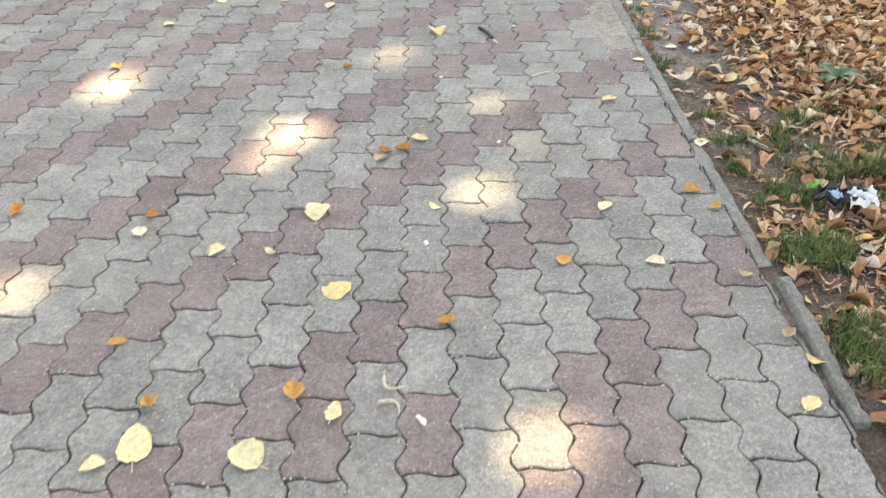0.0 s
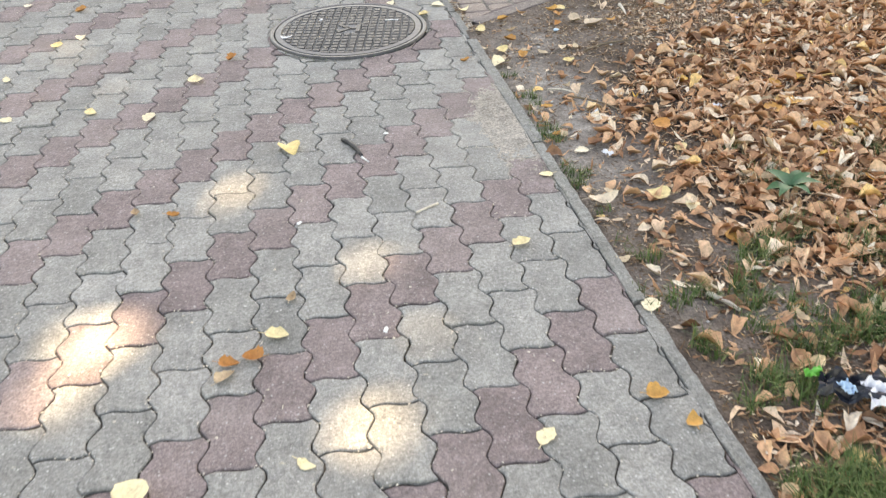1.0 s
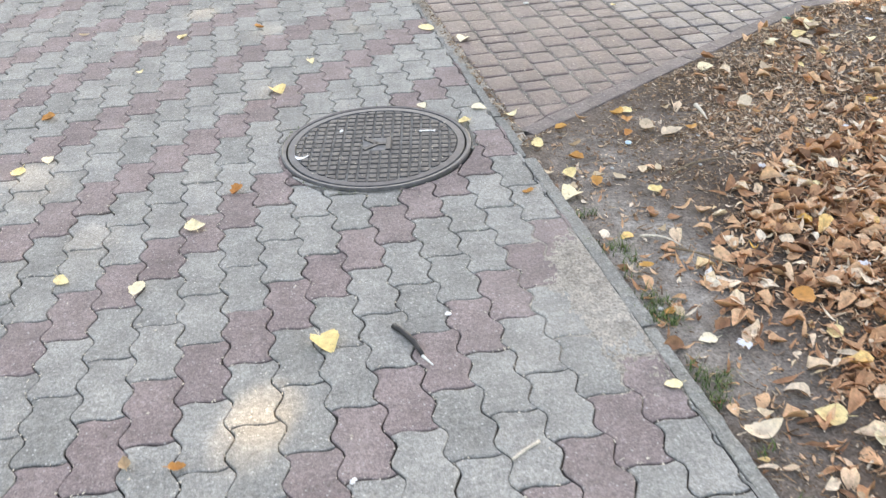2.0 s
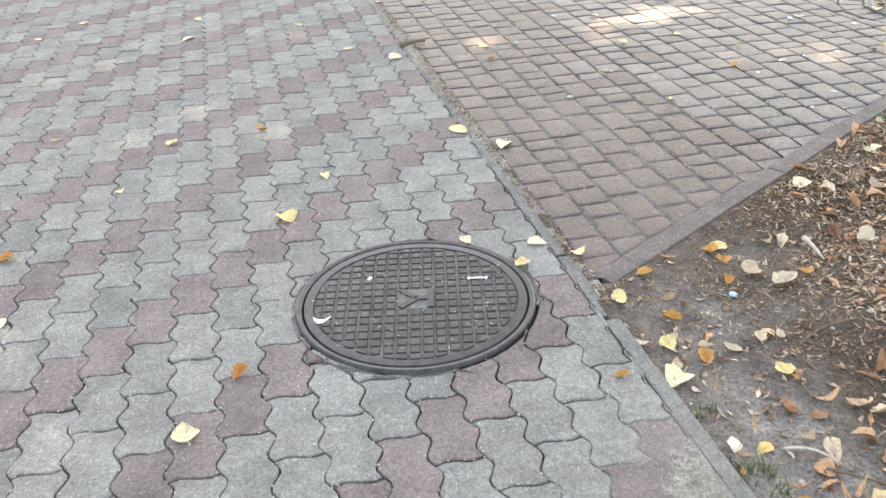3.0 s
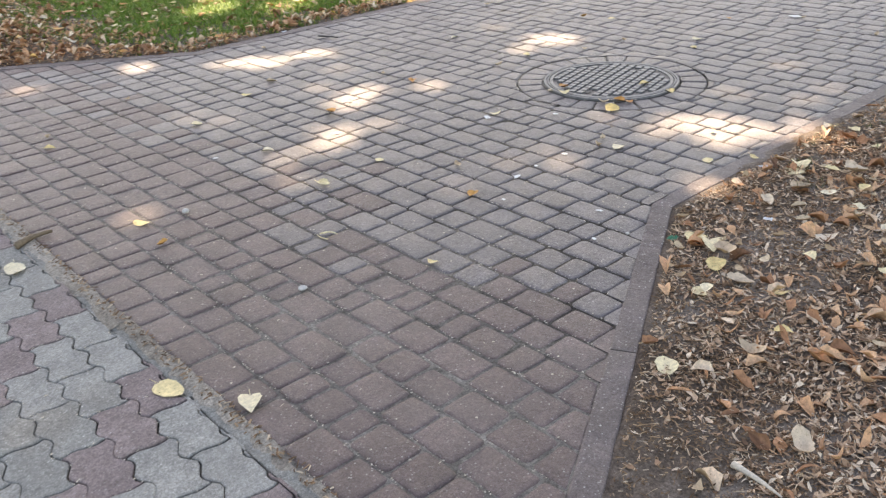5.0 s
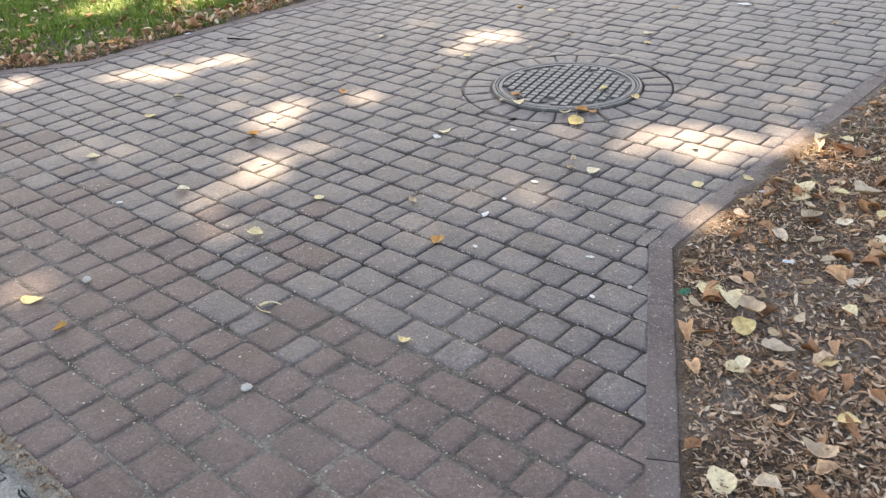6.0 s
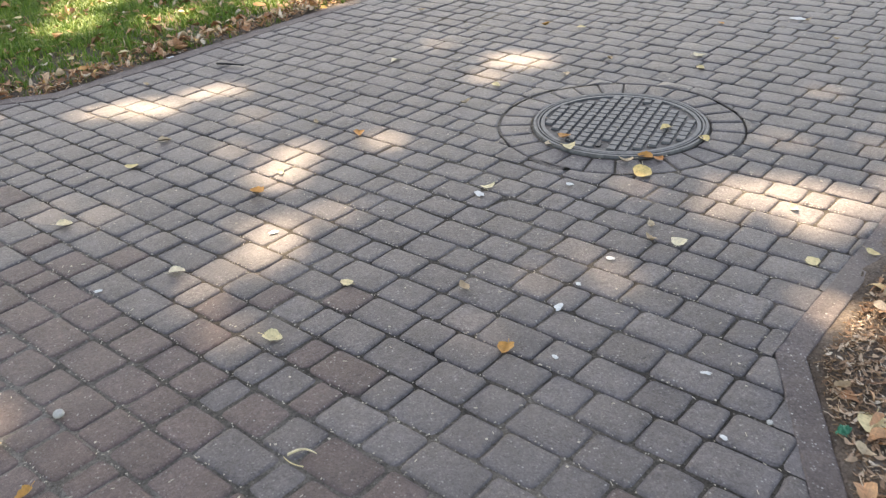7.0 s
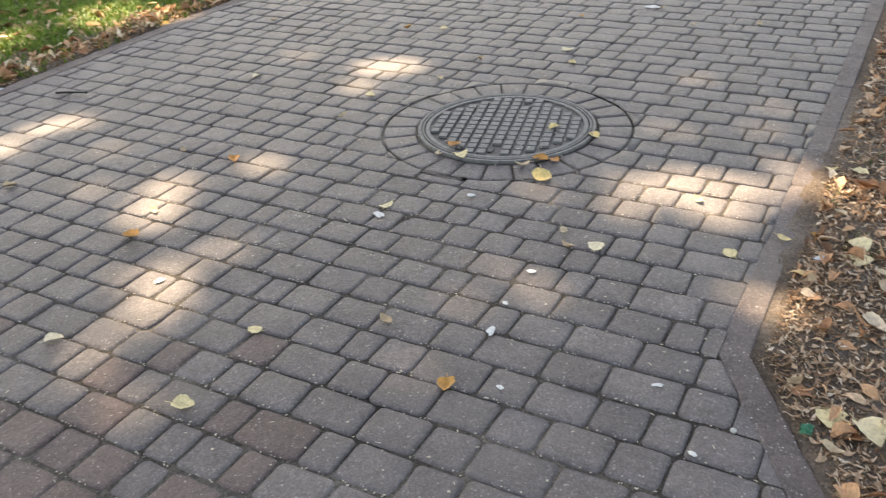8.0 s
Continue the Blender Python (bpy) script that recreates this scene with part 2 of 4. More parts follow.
class Pile:
    """Many pieces joined into one mesh."""

    def __init__(self):
        self.v, self.f, self.s = [], [], []

    def add(self, verts, faces, m=None, slot=0):
        o = len(self.v)
        self.v += [tuple(m @ Vector(p)) for p in verts] if m is not None else verts
        self.f += [tuple(i + o for i in f) for f in faces]
        self.s += [slot] * len(faces)

    def link(self, name, material, parent=None, label="", smooth=False):
        return raw(name, self.v, self.f, material, parent, label, self.s, smooth)


def chip(poly, depth=0.03):
    """A sliver of a block, cut to fill a corner: flat, a little below the others, with upright sides."""
    n = len(poly)
    return [(x, y, z) for z in (-0.0015, -depth) for x, y in poly], [tuple(range(n))] + [(i, n + i, n + (i + 1) % n, (i + 1) % n) for i in range(n)]


def pillow(poly, gap=0.0012, reach=0.016, depth=0.03):
    """A worn block: a gently domed top that rolls off in widening steps to upright sides."""
    apart = [q for q, r in zip(poly, poly[-1:] + poly[:-1]) if math.dist(q, r) > 0.005]
    poly = apart if len(apart) > 2 else poly
    for _ in range(4):       # small cut pieces roll off over a shorter way
        inner = shrink(poly, gap + reach)
        if all((b[0] - a[0]) * (d[0] - c[0]) + (b[1] - a[1]) * (d[1] - c[1]) > 0 for a, b, c, d in zip(poly, poly[1:] + poly[:1], inner, inner[1:] + inner[:1])):
            break
        reach *= 0.5
    else:
        return chip(poly)
    steps = ((1.0, 0.0), (0.5, -0.0011), (0.2, -0.0036), (0.06, -0.0068), (0.0, -0.0115), (0.0, -depth))
    verts = [(x, y, z) for k, z in steps for x, y in shrink(poly, gap + reach * k)]
    n = len(poly)
    faces = [tuple(range(n))] + [(k * n + i, (k + 1) * n + i, (k + 1) * n + (i + 1) % n, k * n + (i + 1) % n) for k in range(len(steps) - 1) for i in range(n)]
    return verts, faces


def jolt(x, y, sink=0.0015, tilt=0.5):
    """Where a block at x, y has settled: a little sunk, tilted and turned."""
    return pose(x, y, random.uniform(-sink, sink) + 0.004 * noise.noise((x * 0.9, y * 0.9, 0)), random.gauss(0, tilt), random.gauss(0, tilt), random.gauss(0, 0.5))


def lathe(name, profile, material, parent, n=96, label=""):
    verts = [(r * math.cos(2 * math.pi * i / n), r * math.sin(2 * math.pi * i / n), z) for r, z in profile for i in range(n)]
    faces = [(k * n + i, k * n + (i + 1) % n, (k + 1) * n + (i + 1) % n, (k + 1) * n + i) for k in range(len(profile) - 1) for i in range(n)]
    if profile[-1][0] < 0.31 and profile[-1][0] > 0 and name in ("lid",):
        faces.append(tuple((len(profile) - 1) * n + i for i in range(n)))
    return raw(name, verts, faces, material, parent, label)


# ---- plan ----
A, HALF = 0.1125, 0.11067            # wavy paver: width, half its length
KERB_X = 1.069                       # kerb beside the wavy pavers
HOLE, HOLE_R = (0.608, 3.0865), 0.337
COVER, COVER_R, RING_R = (4.004, 5.149), 0.352, 0.493
ROW_X, ROW_W = 1.129, 0.1224         # rows of brown blocks run along y
LOW_Y, HIGH_Y, FLARE_X = 4.053, 7.545, 2.87


def low_edge(x):
    return LOW_Y if x > FLARE_X else LOW_Y + 0.567 * (x - FLARE_X)


def high_edge(x):
    return HIGH_Y if x > FLARE_X else HIGH_Y - 0.71 * (x - FLARE_X)


def on_path(x, y, grow=0.0):
    return x > KERB_X + 0.03 and low_edge(x) - 0.096 - grow < y < high_edge(x) + 0.12 + grow


def rough_ground(x, y):
    """Height of the open soil."""
    if x < KERB_X + 0.01 and not (y < 0.6 and x > KERB_X - 0.03) or on_path(x, y, -0.08):
        return -0.09
    h = -0.022 + 0.012 * noise.noise((x * 2.2, y * 2.2, 3)) + 0.006 * noise.noise((x * 9, y * 9, 7)) + 0.003 * noise.noise((x * 25, y * 25, 1))
    if y < low_edge(x):
        h += 0.03 * min(max((x - 1.35) / 1.2, 0), 1) * (0.6 + noise.noise((x * 1.1, y * 1.1, 9)))
        h += 0.016 * min(max(1 - (low_edge(x) - 0.076 - y) / 0.3, 0), 1)        # washed up against the edging
        h += 0.012 * min(max(1 - (x - KERB_X - 0.04) / 0.2, 0), 1)
        d = low_edge(x) - (0.076 if x > FLARE_X else 0.086) - y
        h = min(h, -0.004 + 0.2 * d) if d > -0.06 else -0.035
    else:
        h += 0.03 * min(max((y - high_edge(x) - 0.15) / 0.5, 0), 1)
        if y < high_edge(x) + 0.12:
            h = min(h, -0.008)
    return h


def spread(a, b, step, far):
    """Grid lines: fine from a to b, then wider and wider out to far."""
    mid = list(np.arange(a, b, step))
    out, d = [], 0.3
    while d < far:
        out.append(d)
        d *= 2.2
    return [a - d for d in reversed(out)] + mid + [b + d for d in out]


def ground():
    xs, ys = spread(1.0, 7.2, 0.045, 900), spread(-1.6, 10.8, 0.045, 900)
    verts = [(x, y, rough_ground(x, y)) for y in ys for x in xs]
    n = len(xs)
    faces = [(j * n + i, j * n + i + 1, (j + 1) * n + i + 1, (j + 1) * n + i) for j in range(len(ys) - 1) for i in range(n - 1)]
    ob = raw("ground", verts, faces, SOIL, smooth=True)
    dust = ob.data.attributes.new("dust", "FLOAT", "POINT")
    dust.data.foreach_set("value", [min(max(1.3 - math.hypot((x - 1.25) / 0.25, (y - 2.15) / 0.75) + 0.5 * noise.noise((x * 4, y * 4, 8)), 0), 1) for x, y, _ in verts])
    tagged(ob, "trodden grey-brown soil beside the paths", "ground", kind="structure")


def slab(name, poly, z, label):
    """The sandy bed under a paving, uneven, so that some joints are fuller than others."""
    step = 0.045
    xs = np.arange(min(p[0] for p in poly), max(p[0] for p in poly) + step / 2, step)
    ys = np.arange(min(p[1] for p in poly), max(p[1] for p in poly) + step / 2, step)
    n = len(xs)
    wavy = name == "pavement_wavy"
    verts = []
    for y in ys:
        for x in xs:
            h = z + 0.003 * noise.noise((x * 1.3, y * 1.3, 2)) + 0.004 * noise.noise((x * 9, y * 9, 4))
            if not wavy:        # fuller joints near the kerb
                h += 0.0045 * min(max(1.25 - (x - 1.1) / 0.8 + 0.6 * noise.noise((x * 2, y * 2, 5)), 0), 1)
            verts.append((min(x, KERB_X) if wavy else x, y, min(-0.0048 if wavy else -0.0044, h)))
    faces = []
    for j in range(len(ys) - 1):
        for i in range(n - 1):
            x, y = xs[i] + step / 2, ys[j] + step / 2
            if math.dist((x, y), HOLE) < HOLE_R - 0.035 or math.dist((x, y), COVER) < COVER_R - 0.035:
                continue
            if wavy or low_edge(x) - 0.03 < y < high_edge(x) + 0.03:
                faces.append((j * n + i, j * n + i + 1, (j + 1) * n + i + 1, (j + 1) * n + i))
    ob = raw(name, verts, faces, JOINT, smooth=True)
    if not wavy:        # paler sand swept into the joints near the kerb
        sandy = ob.data.attributes.new("dust", "FLOAT", "POINT")
        sandy.data.foreach_set("value", [min(max(1.25 - (x - 1.1) / 0.8 + 0.6 * noise.noise((x * 2, y * 2, 5)), 0), 0.55) for x, y, _ in verts])
    return tagged(ob, label, "pavement", kind="structure")


# ---- wavy pavers ----
def wavy_outline():
    """One wavy paver round its centre, counter-clockwise."""
    amp, bow, e = 0.0105, 0.006, HALF / 13
    side = []
    for k, s in ((0.75, 1), (0.25, -1), (-0.25, 1), (-0.75, -1)):
        side += [(s * amp, k * HALF + e), (s * amp, k * HALF - e)]
    left = [(-A / 2 + x, y) for x, y in side]
    right = [(A / 2 + x, y) for x, y in side]
    end = [(-A / 2 + A * u, bow * math.sin(2 * math.pi * u)) for u in (0.0, 0.12, 0.25, 0.38, 0.62, 0.75, 0.88, 1.0)]
    top = [(x, HALF + y) for x, y in end]
    bottom = [(x, y - HALF) for x, y in end]
    return [(x, y * 0.988) for x, y in bottom + right[::-1] + top[::-1] + left]


def is_red(u, v):
    """Red pavers run in diagonals, every third one along a column."""
    if v < -1 and u > -2:      # relaid out of step at this end
        return v - u in (0, -8, -14) or (u, v) in ((0, -2), (2, -2))
    return (v - u) % 6 == 0


def pavement_wavy():
    bed = slab("pavement_wavy", [(-4.2, -3.0), (KERB_X, -3.0), (KERB_X, 11.5), (-4.2, 11.5)], -0.0078, "wavy interlocking grey and red concrete pavers")
    shape = wavy_outline()
    shared, kinds = {}, []
    for k in range(6):
        worn = [(x + random.gauss(0, 0.0009), y + random.gauss(0, 0.0009)) for x, y in shape]
        kinds.append(block(worn, 0.0045, 0.0035, 0.03, 0.0014))
        for key, m in (("grey", GREY), ("red", RED)):
            me = bpy.data.meshes.new("paver")
            me.from_pydata(kinds[k][0], [], kinds[k][1])
            me.materials.append(m)
            shared[key, k] = me
    rest = Pile()
    for u in range(-34, 11):
        for v in range(-24, 102):
            if (u + v) % 2:
                continue
            x, y = u * A, v * HALF
            red = is_red(u, v)
            near = -0.42 < x and 0.15 < y < 4.95
            cut = None
            if u >= 9:
                cut = clip([(x + a, y + b) for a, b in shape], 1, 0, KERB_X - 0.002)
                if len(cut) < 3 or area(cut) < 0.00012:
                    continue
            if math.dist((x, y), HOLE) < HOLE_R + 0.14:
                cut = round_cut(cut or [(x + a, y + b) for a, b in shape], HOLE, HOLE_R + 0.006)
                if cut is None or area(cut) < 0.0012:
                    continue
            m = jolt(x, y)
            if cut:
                cv, cf = block([(a - x, b - y) for a, b in cut], 0.004, 0.0035)
                if near:
                    ob = raw("paver", cv, cf, RED if red else GREY, bed)
                    ob.matrix_basis = m
                else:
                    rest.add(cv, cf, m, int(red))
            elif near:
                ob = new("paver", shared["red" if red else "grey", random.randrange(6)])
                ob.parent, ob.matrix_basis = bed, m
            else:
                rest.add(*random.choice(kinds), m, int(red))
    tagged(rest.link("paver", [GREY, RED], bed), kind="stuff")


# ---- brown blocks ----
def pavement_blocks():
    far = 13.0
    outline = [(KERB_X + 0.045, 2.96), (FLARE_X, LOW_Y - 0.02), (far, LOW_Y - 0.02), (far, HIGH_Y + 0.02), (FLARE_X, HIGH_Y + 0.02), (KERB_X + 0.045, 8.9)]
    bed = slab("pavement_blocks", outline, -0.0061, "brown-grey concrete blocks of mixed lengths")
    rest = Pile()
    rows = int((far - ROW_X) / ROW_W)
    for n in range(rows):
        x0 = ROW_X + n * ROW_W + random.uniform(-0.001, 0.001)
        x1 = x0 + ROW_W
        xm = (x0 + x1) / 2
        y, top, last = low_edge(x0) - random.uniform(0.0, 0.15), high_edge(x0) + 0.05, 0
        while y < top:
            size = random.choice([s for s in (0.092, 0.122, 0.122, 0.152, 0.152, 0.182) if s != last or random.random() < 0.4])
            last = size
            c = size / 2
            r = 0.018
            poly = [(qx + r * math.cos(a), qy + r * math.sin(a)) for qx, qy, a0 in ((x0 + r, y + r, 180), (x1 - r, y + r, 270), (x1 - r, y + size - r, 0), (x0 + r, y + size - r, 90)) for a in (radians(a0), radians(a0 + 45), radians(a0 + 90))]
            ym = y + c
            y += size
            if xm < FLARE_X:
                poly = clip(poly, 0.567, -1, 0.567 * FLARE_X - LOW_Y)
                poly = poly and clip(poly, 0.71, 1, HIGH_Y + 0.71 * FLARE_X)
            else:
                poly = clip(poly, 0, -1, -LOW_Y)
                poly = poly and clip(poly, 0, 1, HIGH_Y)
            if len(poly) < 3:
                continue
            if math.dist((xm, ym), COVER) < RING_R + 0.2:
                poly = round_cut(poly, COVER, RING_R + 0.001)
                if poly is None:
                    continue
            if area(poly) < 0.0006:
                continue
            worn = []
            for a, b in zip(poly, poly[1:] + poly[:1]):
                for k in range(2 if math.dist(a, b) > 0.05 else 1):
                    w = k / 2
                    worn.append((a[0] + (b[0] - a[0]) * w - xm + random.gauss(0, 0.0009), a[1] + (b[1] - a[1]) * w - ym + random.gauss(0, 0.0009)))
            small = area(poly) < 0.0075 or len(poly) < 8
            verts, faces = chip(shrink([(a - xm, b - ym) for a, b in poly], 0.0015)) if small else pillow(worn)
            # greyer BROWN away from the kerb, giving sky sheen by colour; redder beside it
            tone = RED_BROWN if random.uniform(0.3, 0.7) < 1.2 - 0.1 * n + 0.35 * noise.noise((xm * 1.4, ym * 1.4, 12)) else BROWN
            m = jolt(xm, ym, 0.0018, 0.7)
            if x0 < 3.3 and y < 6.05:
                ob = raw("block", verts, faces, tone, bed, smooth=not small)
                ob.matrix_basis = m
            else:
                rest.add(verts, faces, m, int(tone is RED_BROWN))
    tagged(rest.link("block", [BROWN, RED_BROWN], bed, smooth=True), kind="stuff")
    count = 26
    for i in range(count):
        a0, a1 = 2 * math.pi * (i + 0.008) / count, 2 * math.pi * (i + 0.992) / count
        ri, ro = COVER_R + 0.008, RING_R - 0.003
        poly = [(r * math.cos(a), r * math.sin(a)) for r, arc in ((ri, (a1, a0)), (ro, (a0, (a0 + a1) / 2, a1))) for a in arc]
        mid = ((ri + ro) / 2 * math.cos((a0 + a1) / 2), (ri + ro) / 2 * math.sin((a0 + a1) / 2))
        verts, faces = pillow([(x - mid[0], y - mid[1]) for x, y in poly], 0.0018, 0.014)
        ob = raw("ring_block", verts, faces, BROWN, bed, smooth=True)
        ob.matrix_basis = jolt(COVER[0] + mid[0], COVER[1] + mid[1], 0.0015, 0.6)


def bar_between(a, b, width, z, depth, wear=0.0, cells=0.03):
    """A kerb stone from a to b, its body to the right of that line, with worn edges."""
    a, b = Vector(a), Vector(b)
    along = (b - a)
    length = along.length
    along.normalize()
    side = Vector((along.y, -along.x))
    prof = [(0.0, -depth), (0.0, -0.006), (0.0018, -0.0015), (0.006, 0.0), (width - 0.006, 0.0), (width - 0.0018, -0.0015), (width, -0.006), (width, -depth)]
    n = max(2, int(length / cells))
    verts, faces, k = [], [], len(prof)
    for i in range(n + 1):
        t = i / n * length
        dip = 0.003 if i in (0, n) else 0.0
        for s, h in prof:
            p = a + along * min(max(t, 0.002), length - 0.002) + side * s
            w = wear * noise.noise((p.x * 18, p.y * 18, h * 40)) + 0.5 * wear * noise.noise((p.x * 55, p.y * 55, 2))
            p += side * w * 0.35
            verts.append((p.x, p.y, z + h - dip * (h > -0.02) + (w * 0.8 if h > -0.02 else 0)))
    for i in range(n):
        for j in range(k - 1):
            faces.append((i * k + j, (i + 1) * k + j, (i + 1) * k + j + 1, i * k + j + 1))
    faces += [tuple(range(k)), tuple(n * k + j for j in reversed(range(k)))]
    return verts, [f[::-1] for f in faces]


def run(points, step):
    """Split a polyline into pieces of about step."""
    for a, b in zip(points, points[1:]):
        a, b = Vector(a), Vector(b)
        n = max(1, round((b - a).length / step))
        for i in range(n):
            yield a.lerp(b, i / n), a.lerp(b, (i + 1) / n)


def borders():
    low = new("path_border")
    tagged(low, "flush brown concrete edging of the block path", "kerb", kind="structure")
    for a, b in run([(1.135, LOW_Y + 0.006 + 0.567 * (1.135 - FLARE_X)), (FLARE_X, LOW_Y + 0.006), (13, LOW_Y + 0.006)], 0.98):
        raw("kerb_stone", *bar_between(a, b, 0.076, -0.001, 0.08, 0.004, 0.018), BORDER, low)
    high = new("path_border")
    tagged(high, "flush brown concrete edging beside the grass", "kerb", kind="structure")
    for a, b in run([(13, HIGH_Y), (FLARE_X, HIGH_Y), (1.135, HIGH_Y - 0.71 * (1.135 - FLARE_X))], 0.98):
        raw("kerb_stone", *bar_between(a, b, 0.087, 0.0, 0.08, 0.004, 0.018), BORDER, high)
    kerb = new("kerb")
    tagged(kerb, "narrow worn grey concrete kerb along the wavy pavers", "kerb", kind="structure")
    for a, b, z in ((0.3, 0.98, 0.004), (0.99, 1.86, 0.009), (1.87, 2.84, 0.007), (2.86, 3.2, 0.002), (3.21, 4.2, -0.002), (4.21, 5.2, -0.004),
                    (5.24, 6.2, -0.004), (6.21, 7.2, -0.006), (7.21, 8.2, -0.004), (8.21, 9.2, 0.0), (9.21, 10.2, 0.0), (10.21, 11.2, 0.0)):
        raw("kerb_stone", *bar_between((KERB_X + 0.001, a), (KERB_X + 0.001, b), 0.036 if b < 2 else 0.044, max(z * 0.6 - 0.003, -0.0025), 0.08, 0.006, 0.012), KERB, kerb)
    fill = Pile()
    ys = np.arange(2.98, 8.6, 0.02)
    for y in ys:
        low = 0.003 * min(max((4.1 - y) / 0.4, 0), 1)
        edge = KERB_X + 0.03 if y < 3.7 else KERB_X + 0.014 + 0.014 * noise.noise((y * 9, 1, 1)) if y < 4.7 else KERB_X - 0.004 + 0.012 * noise.noise((y * 9, 1, 1))
        h = [(-0.004, 0.003, -0.003)[k] - low + 0.007 * noise.noise((k * 3, yy * 7, 5)) + 0.003 * noise.noise((k * 3, yy * 40, 5)) for yy in (y, y + 0.02) for k in range(3)]
        xs = (edge, max(edge + 0.008, KERB_X + 0.038), ROW_X + 0.008)
        fill.add([(xs[k], y, h[k]) for k in range(3)] + [(xs[k], y + 0.02, h[3 + k]) for k in range(3)], [(0, 1, 4, 3), (1, 2, 5, 4)], None, int(y > 3.9 or noise.noise((y * 6, 3, 3)) > -0.15))
    fill.link("soil_fill", [SOIL, SAND], kerb, "sandy soil washed into the gap", True)
    # sand trodden over the pavers beside the kerb, and soil spilt over the edging
    for name, mat, label, (x0, x1, y0, y1), (cx, cy, rx, ry), high in (
            ("sand", SAND, "pale sand trodden over pavers beside the kerb", (0.8, KERB_X, 1.6, 2.55), (1.05, 2.08, 0.2, 0.42), 0.0064),
            ("soil", SOIL, "dark soil spilt over the block path's edging", (3.2, 4.5, 3.9, 4.06), (3.75, 3.955, 0.6, 0.075), 0.0075)):
        sheet, n, m = [], 60, 140
        for j in range(m + 1):
            for i in range(n + 1):
                x, y = x0 + (x1 - x0) * i / n, y0 + (y1 - y0) * j / m
                d = 1 - math.hypot((x - cx) / rx, (y - cy) / ry) + (0.35 * noise.noise((x * 9, y * 14, 6)) if name == "soil" else 0)
                sheet.append((x, y, -0.0035 + high * min(max(d * 1.5, -0.8), 0.75) + 0.0018 * noise.noise((x * 16, y * 16, 3)) + 0.0016 * noise.noise((x * 60, y * 60, 3)) + 0.0018 * noise.noise((x * 170, y * 170, 3))))
        o = raw(name, sheet, [(j * (n + 1) + i, j * (n + 1) + i + 1, (j + 1) * (n + 1) + i + 1, (j + 1) * (n + 1) + i) for j in range(m) for i in range(n)], mat, smooth=True)
        tagged(o, label, name, kind="stuff")
    # a broken length that has come loose and leans outwards
    verts, faces = bar_between((0, -0.26), (0, 0.235), 0.03, 0.018, 0.07, 0.009, 0.015)
    ob = raw("kerb_fragment", verts, faces, KERB)
    ob.matrix_basis = pose(1.085, 0.0, 0.0, 0.6, 7, -1.2)
    tagged(ob, "broken loose piece of grey concrete kerb in the soil", "kerb")


# ---- manhole covers ----
def stud(w, d, h, s=0.004):
    """A raised stud with sloped sides."""
    v = [(-w, -d, 0), (w, -d, 0), (w, d, 0), (-w, d, 0), (-w + s, -d + s, h), (w - s, -d + s, h), (w - s, d - s, h), (-w + s, d - s, h)]
    f = [(4, 5, 6, 7)] + [(i, (i + 1) % 4, 4 + (i + 1) % 4, 4 + i) for i in range(4)]
    return v, f


def studs(parent, items, v, f, angle, material):
    me = bpy.data.meshes.new("stud")
    me.from_pydata(v, [], f)
    me.materials.append(material)
    for x, y, z in items:
        ob = new("stud", me)
        ob.parent, ob.matrix_basis = parent, pose(x, y, z, 0, 0, angle)


def spatter(name, x, y, z, r, stretch=1.0, turn=0.0, label="white spatter of bird dropping", bend=0.0, mat=None):
    """A thin uneven splash with a domed middle."""
    n, rings = 14, 3
    verts, faces = [(0, 0, 0.0022)], []
    wob = [random.uniform(0.7, 1.25) for _ in range(n)]
    for k in range(1, rings + 1):
        for i in range(n):
            a = 2 * math.pi * i / n
            q = k / rings * r * wob[i]
            px, py = q * stretch * math.cos(a), q * math.sin(a)
            py += bend * px * px / max(r, 1e-4)
            verts.append((px, py, 0.0022 * (1 - (k / rings) ** 2)))
    faces += [(0, 1 + i, 1 + (i + 1) % n) for i in range(n)]
    for k in range(rings - 1):
        faces += [(1 + k * n + i, 1 + (k + 1) * n + i, 1 + (k + 1) * n + (i + 1) % n, 1 + k * n + (i + 1) % n) for i in range(n)]
    ob = raw(name, verts, faces, mat or WHITE, smooth=True)
    ob.matrix_basis = pose(x, y, z, 0, 0, turn)
    return tagged(ob, label, "spatter")


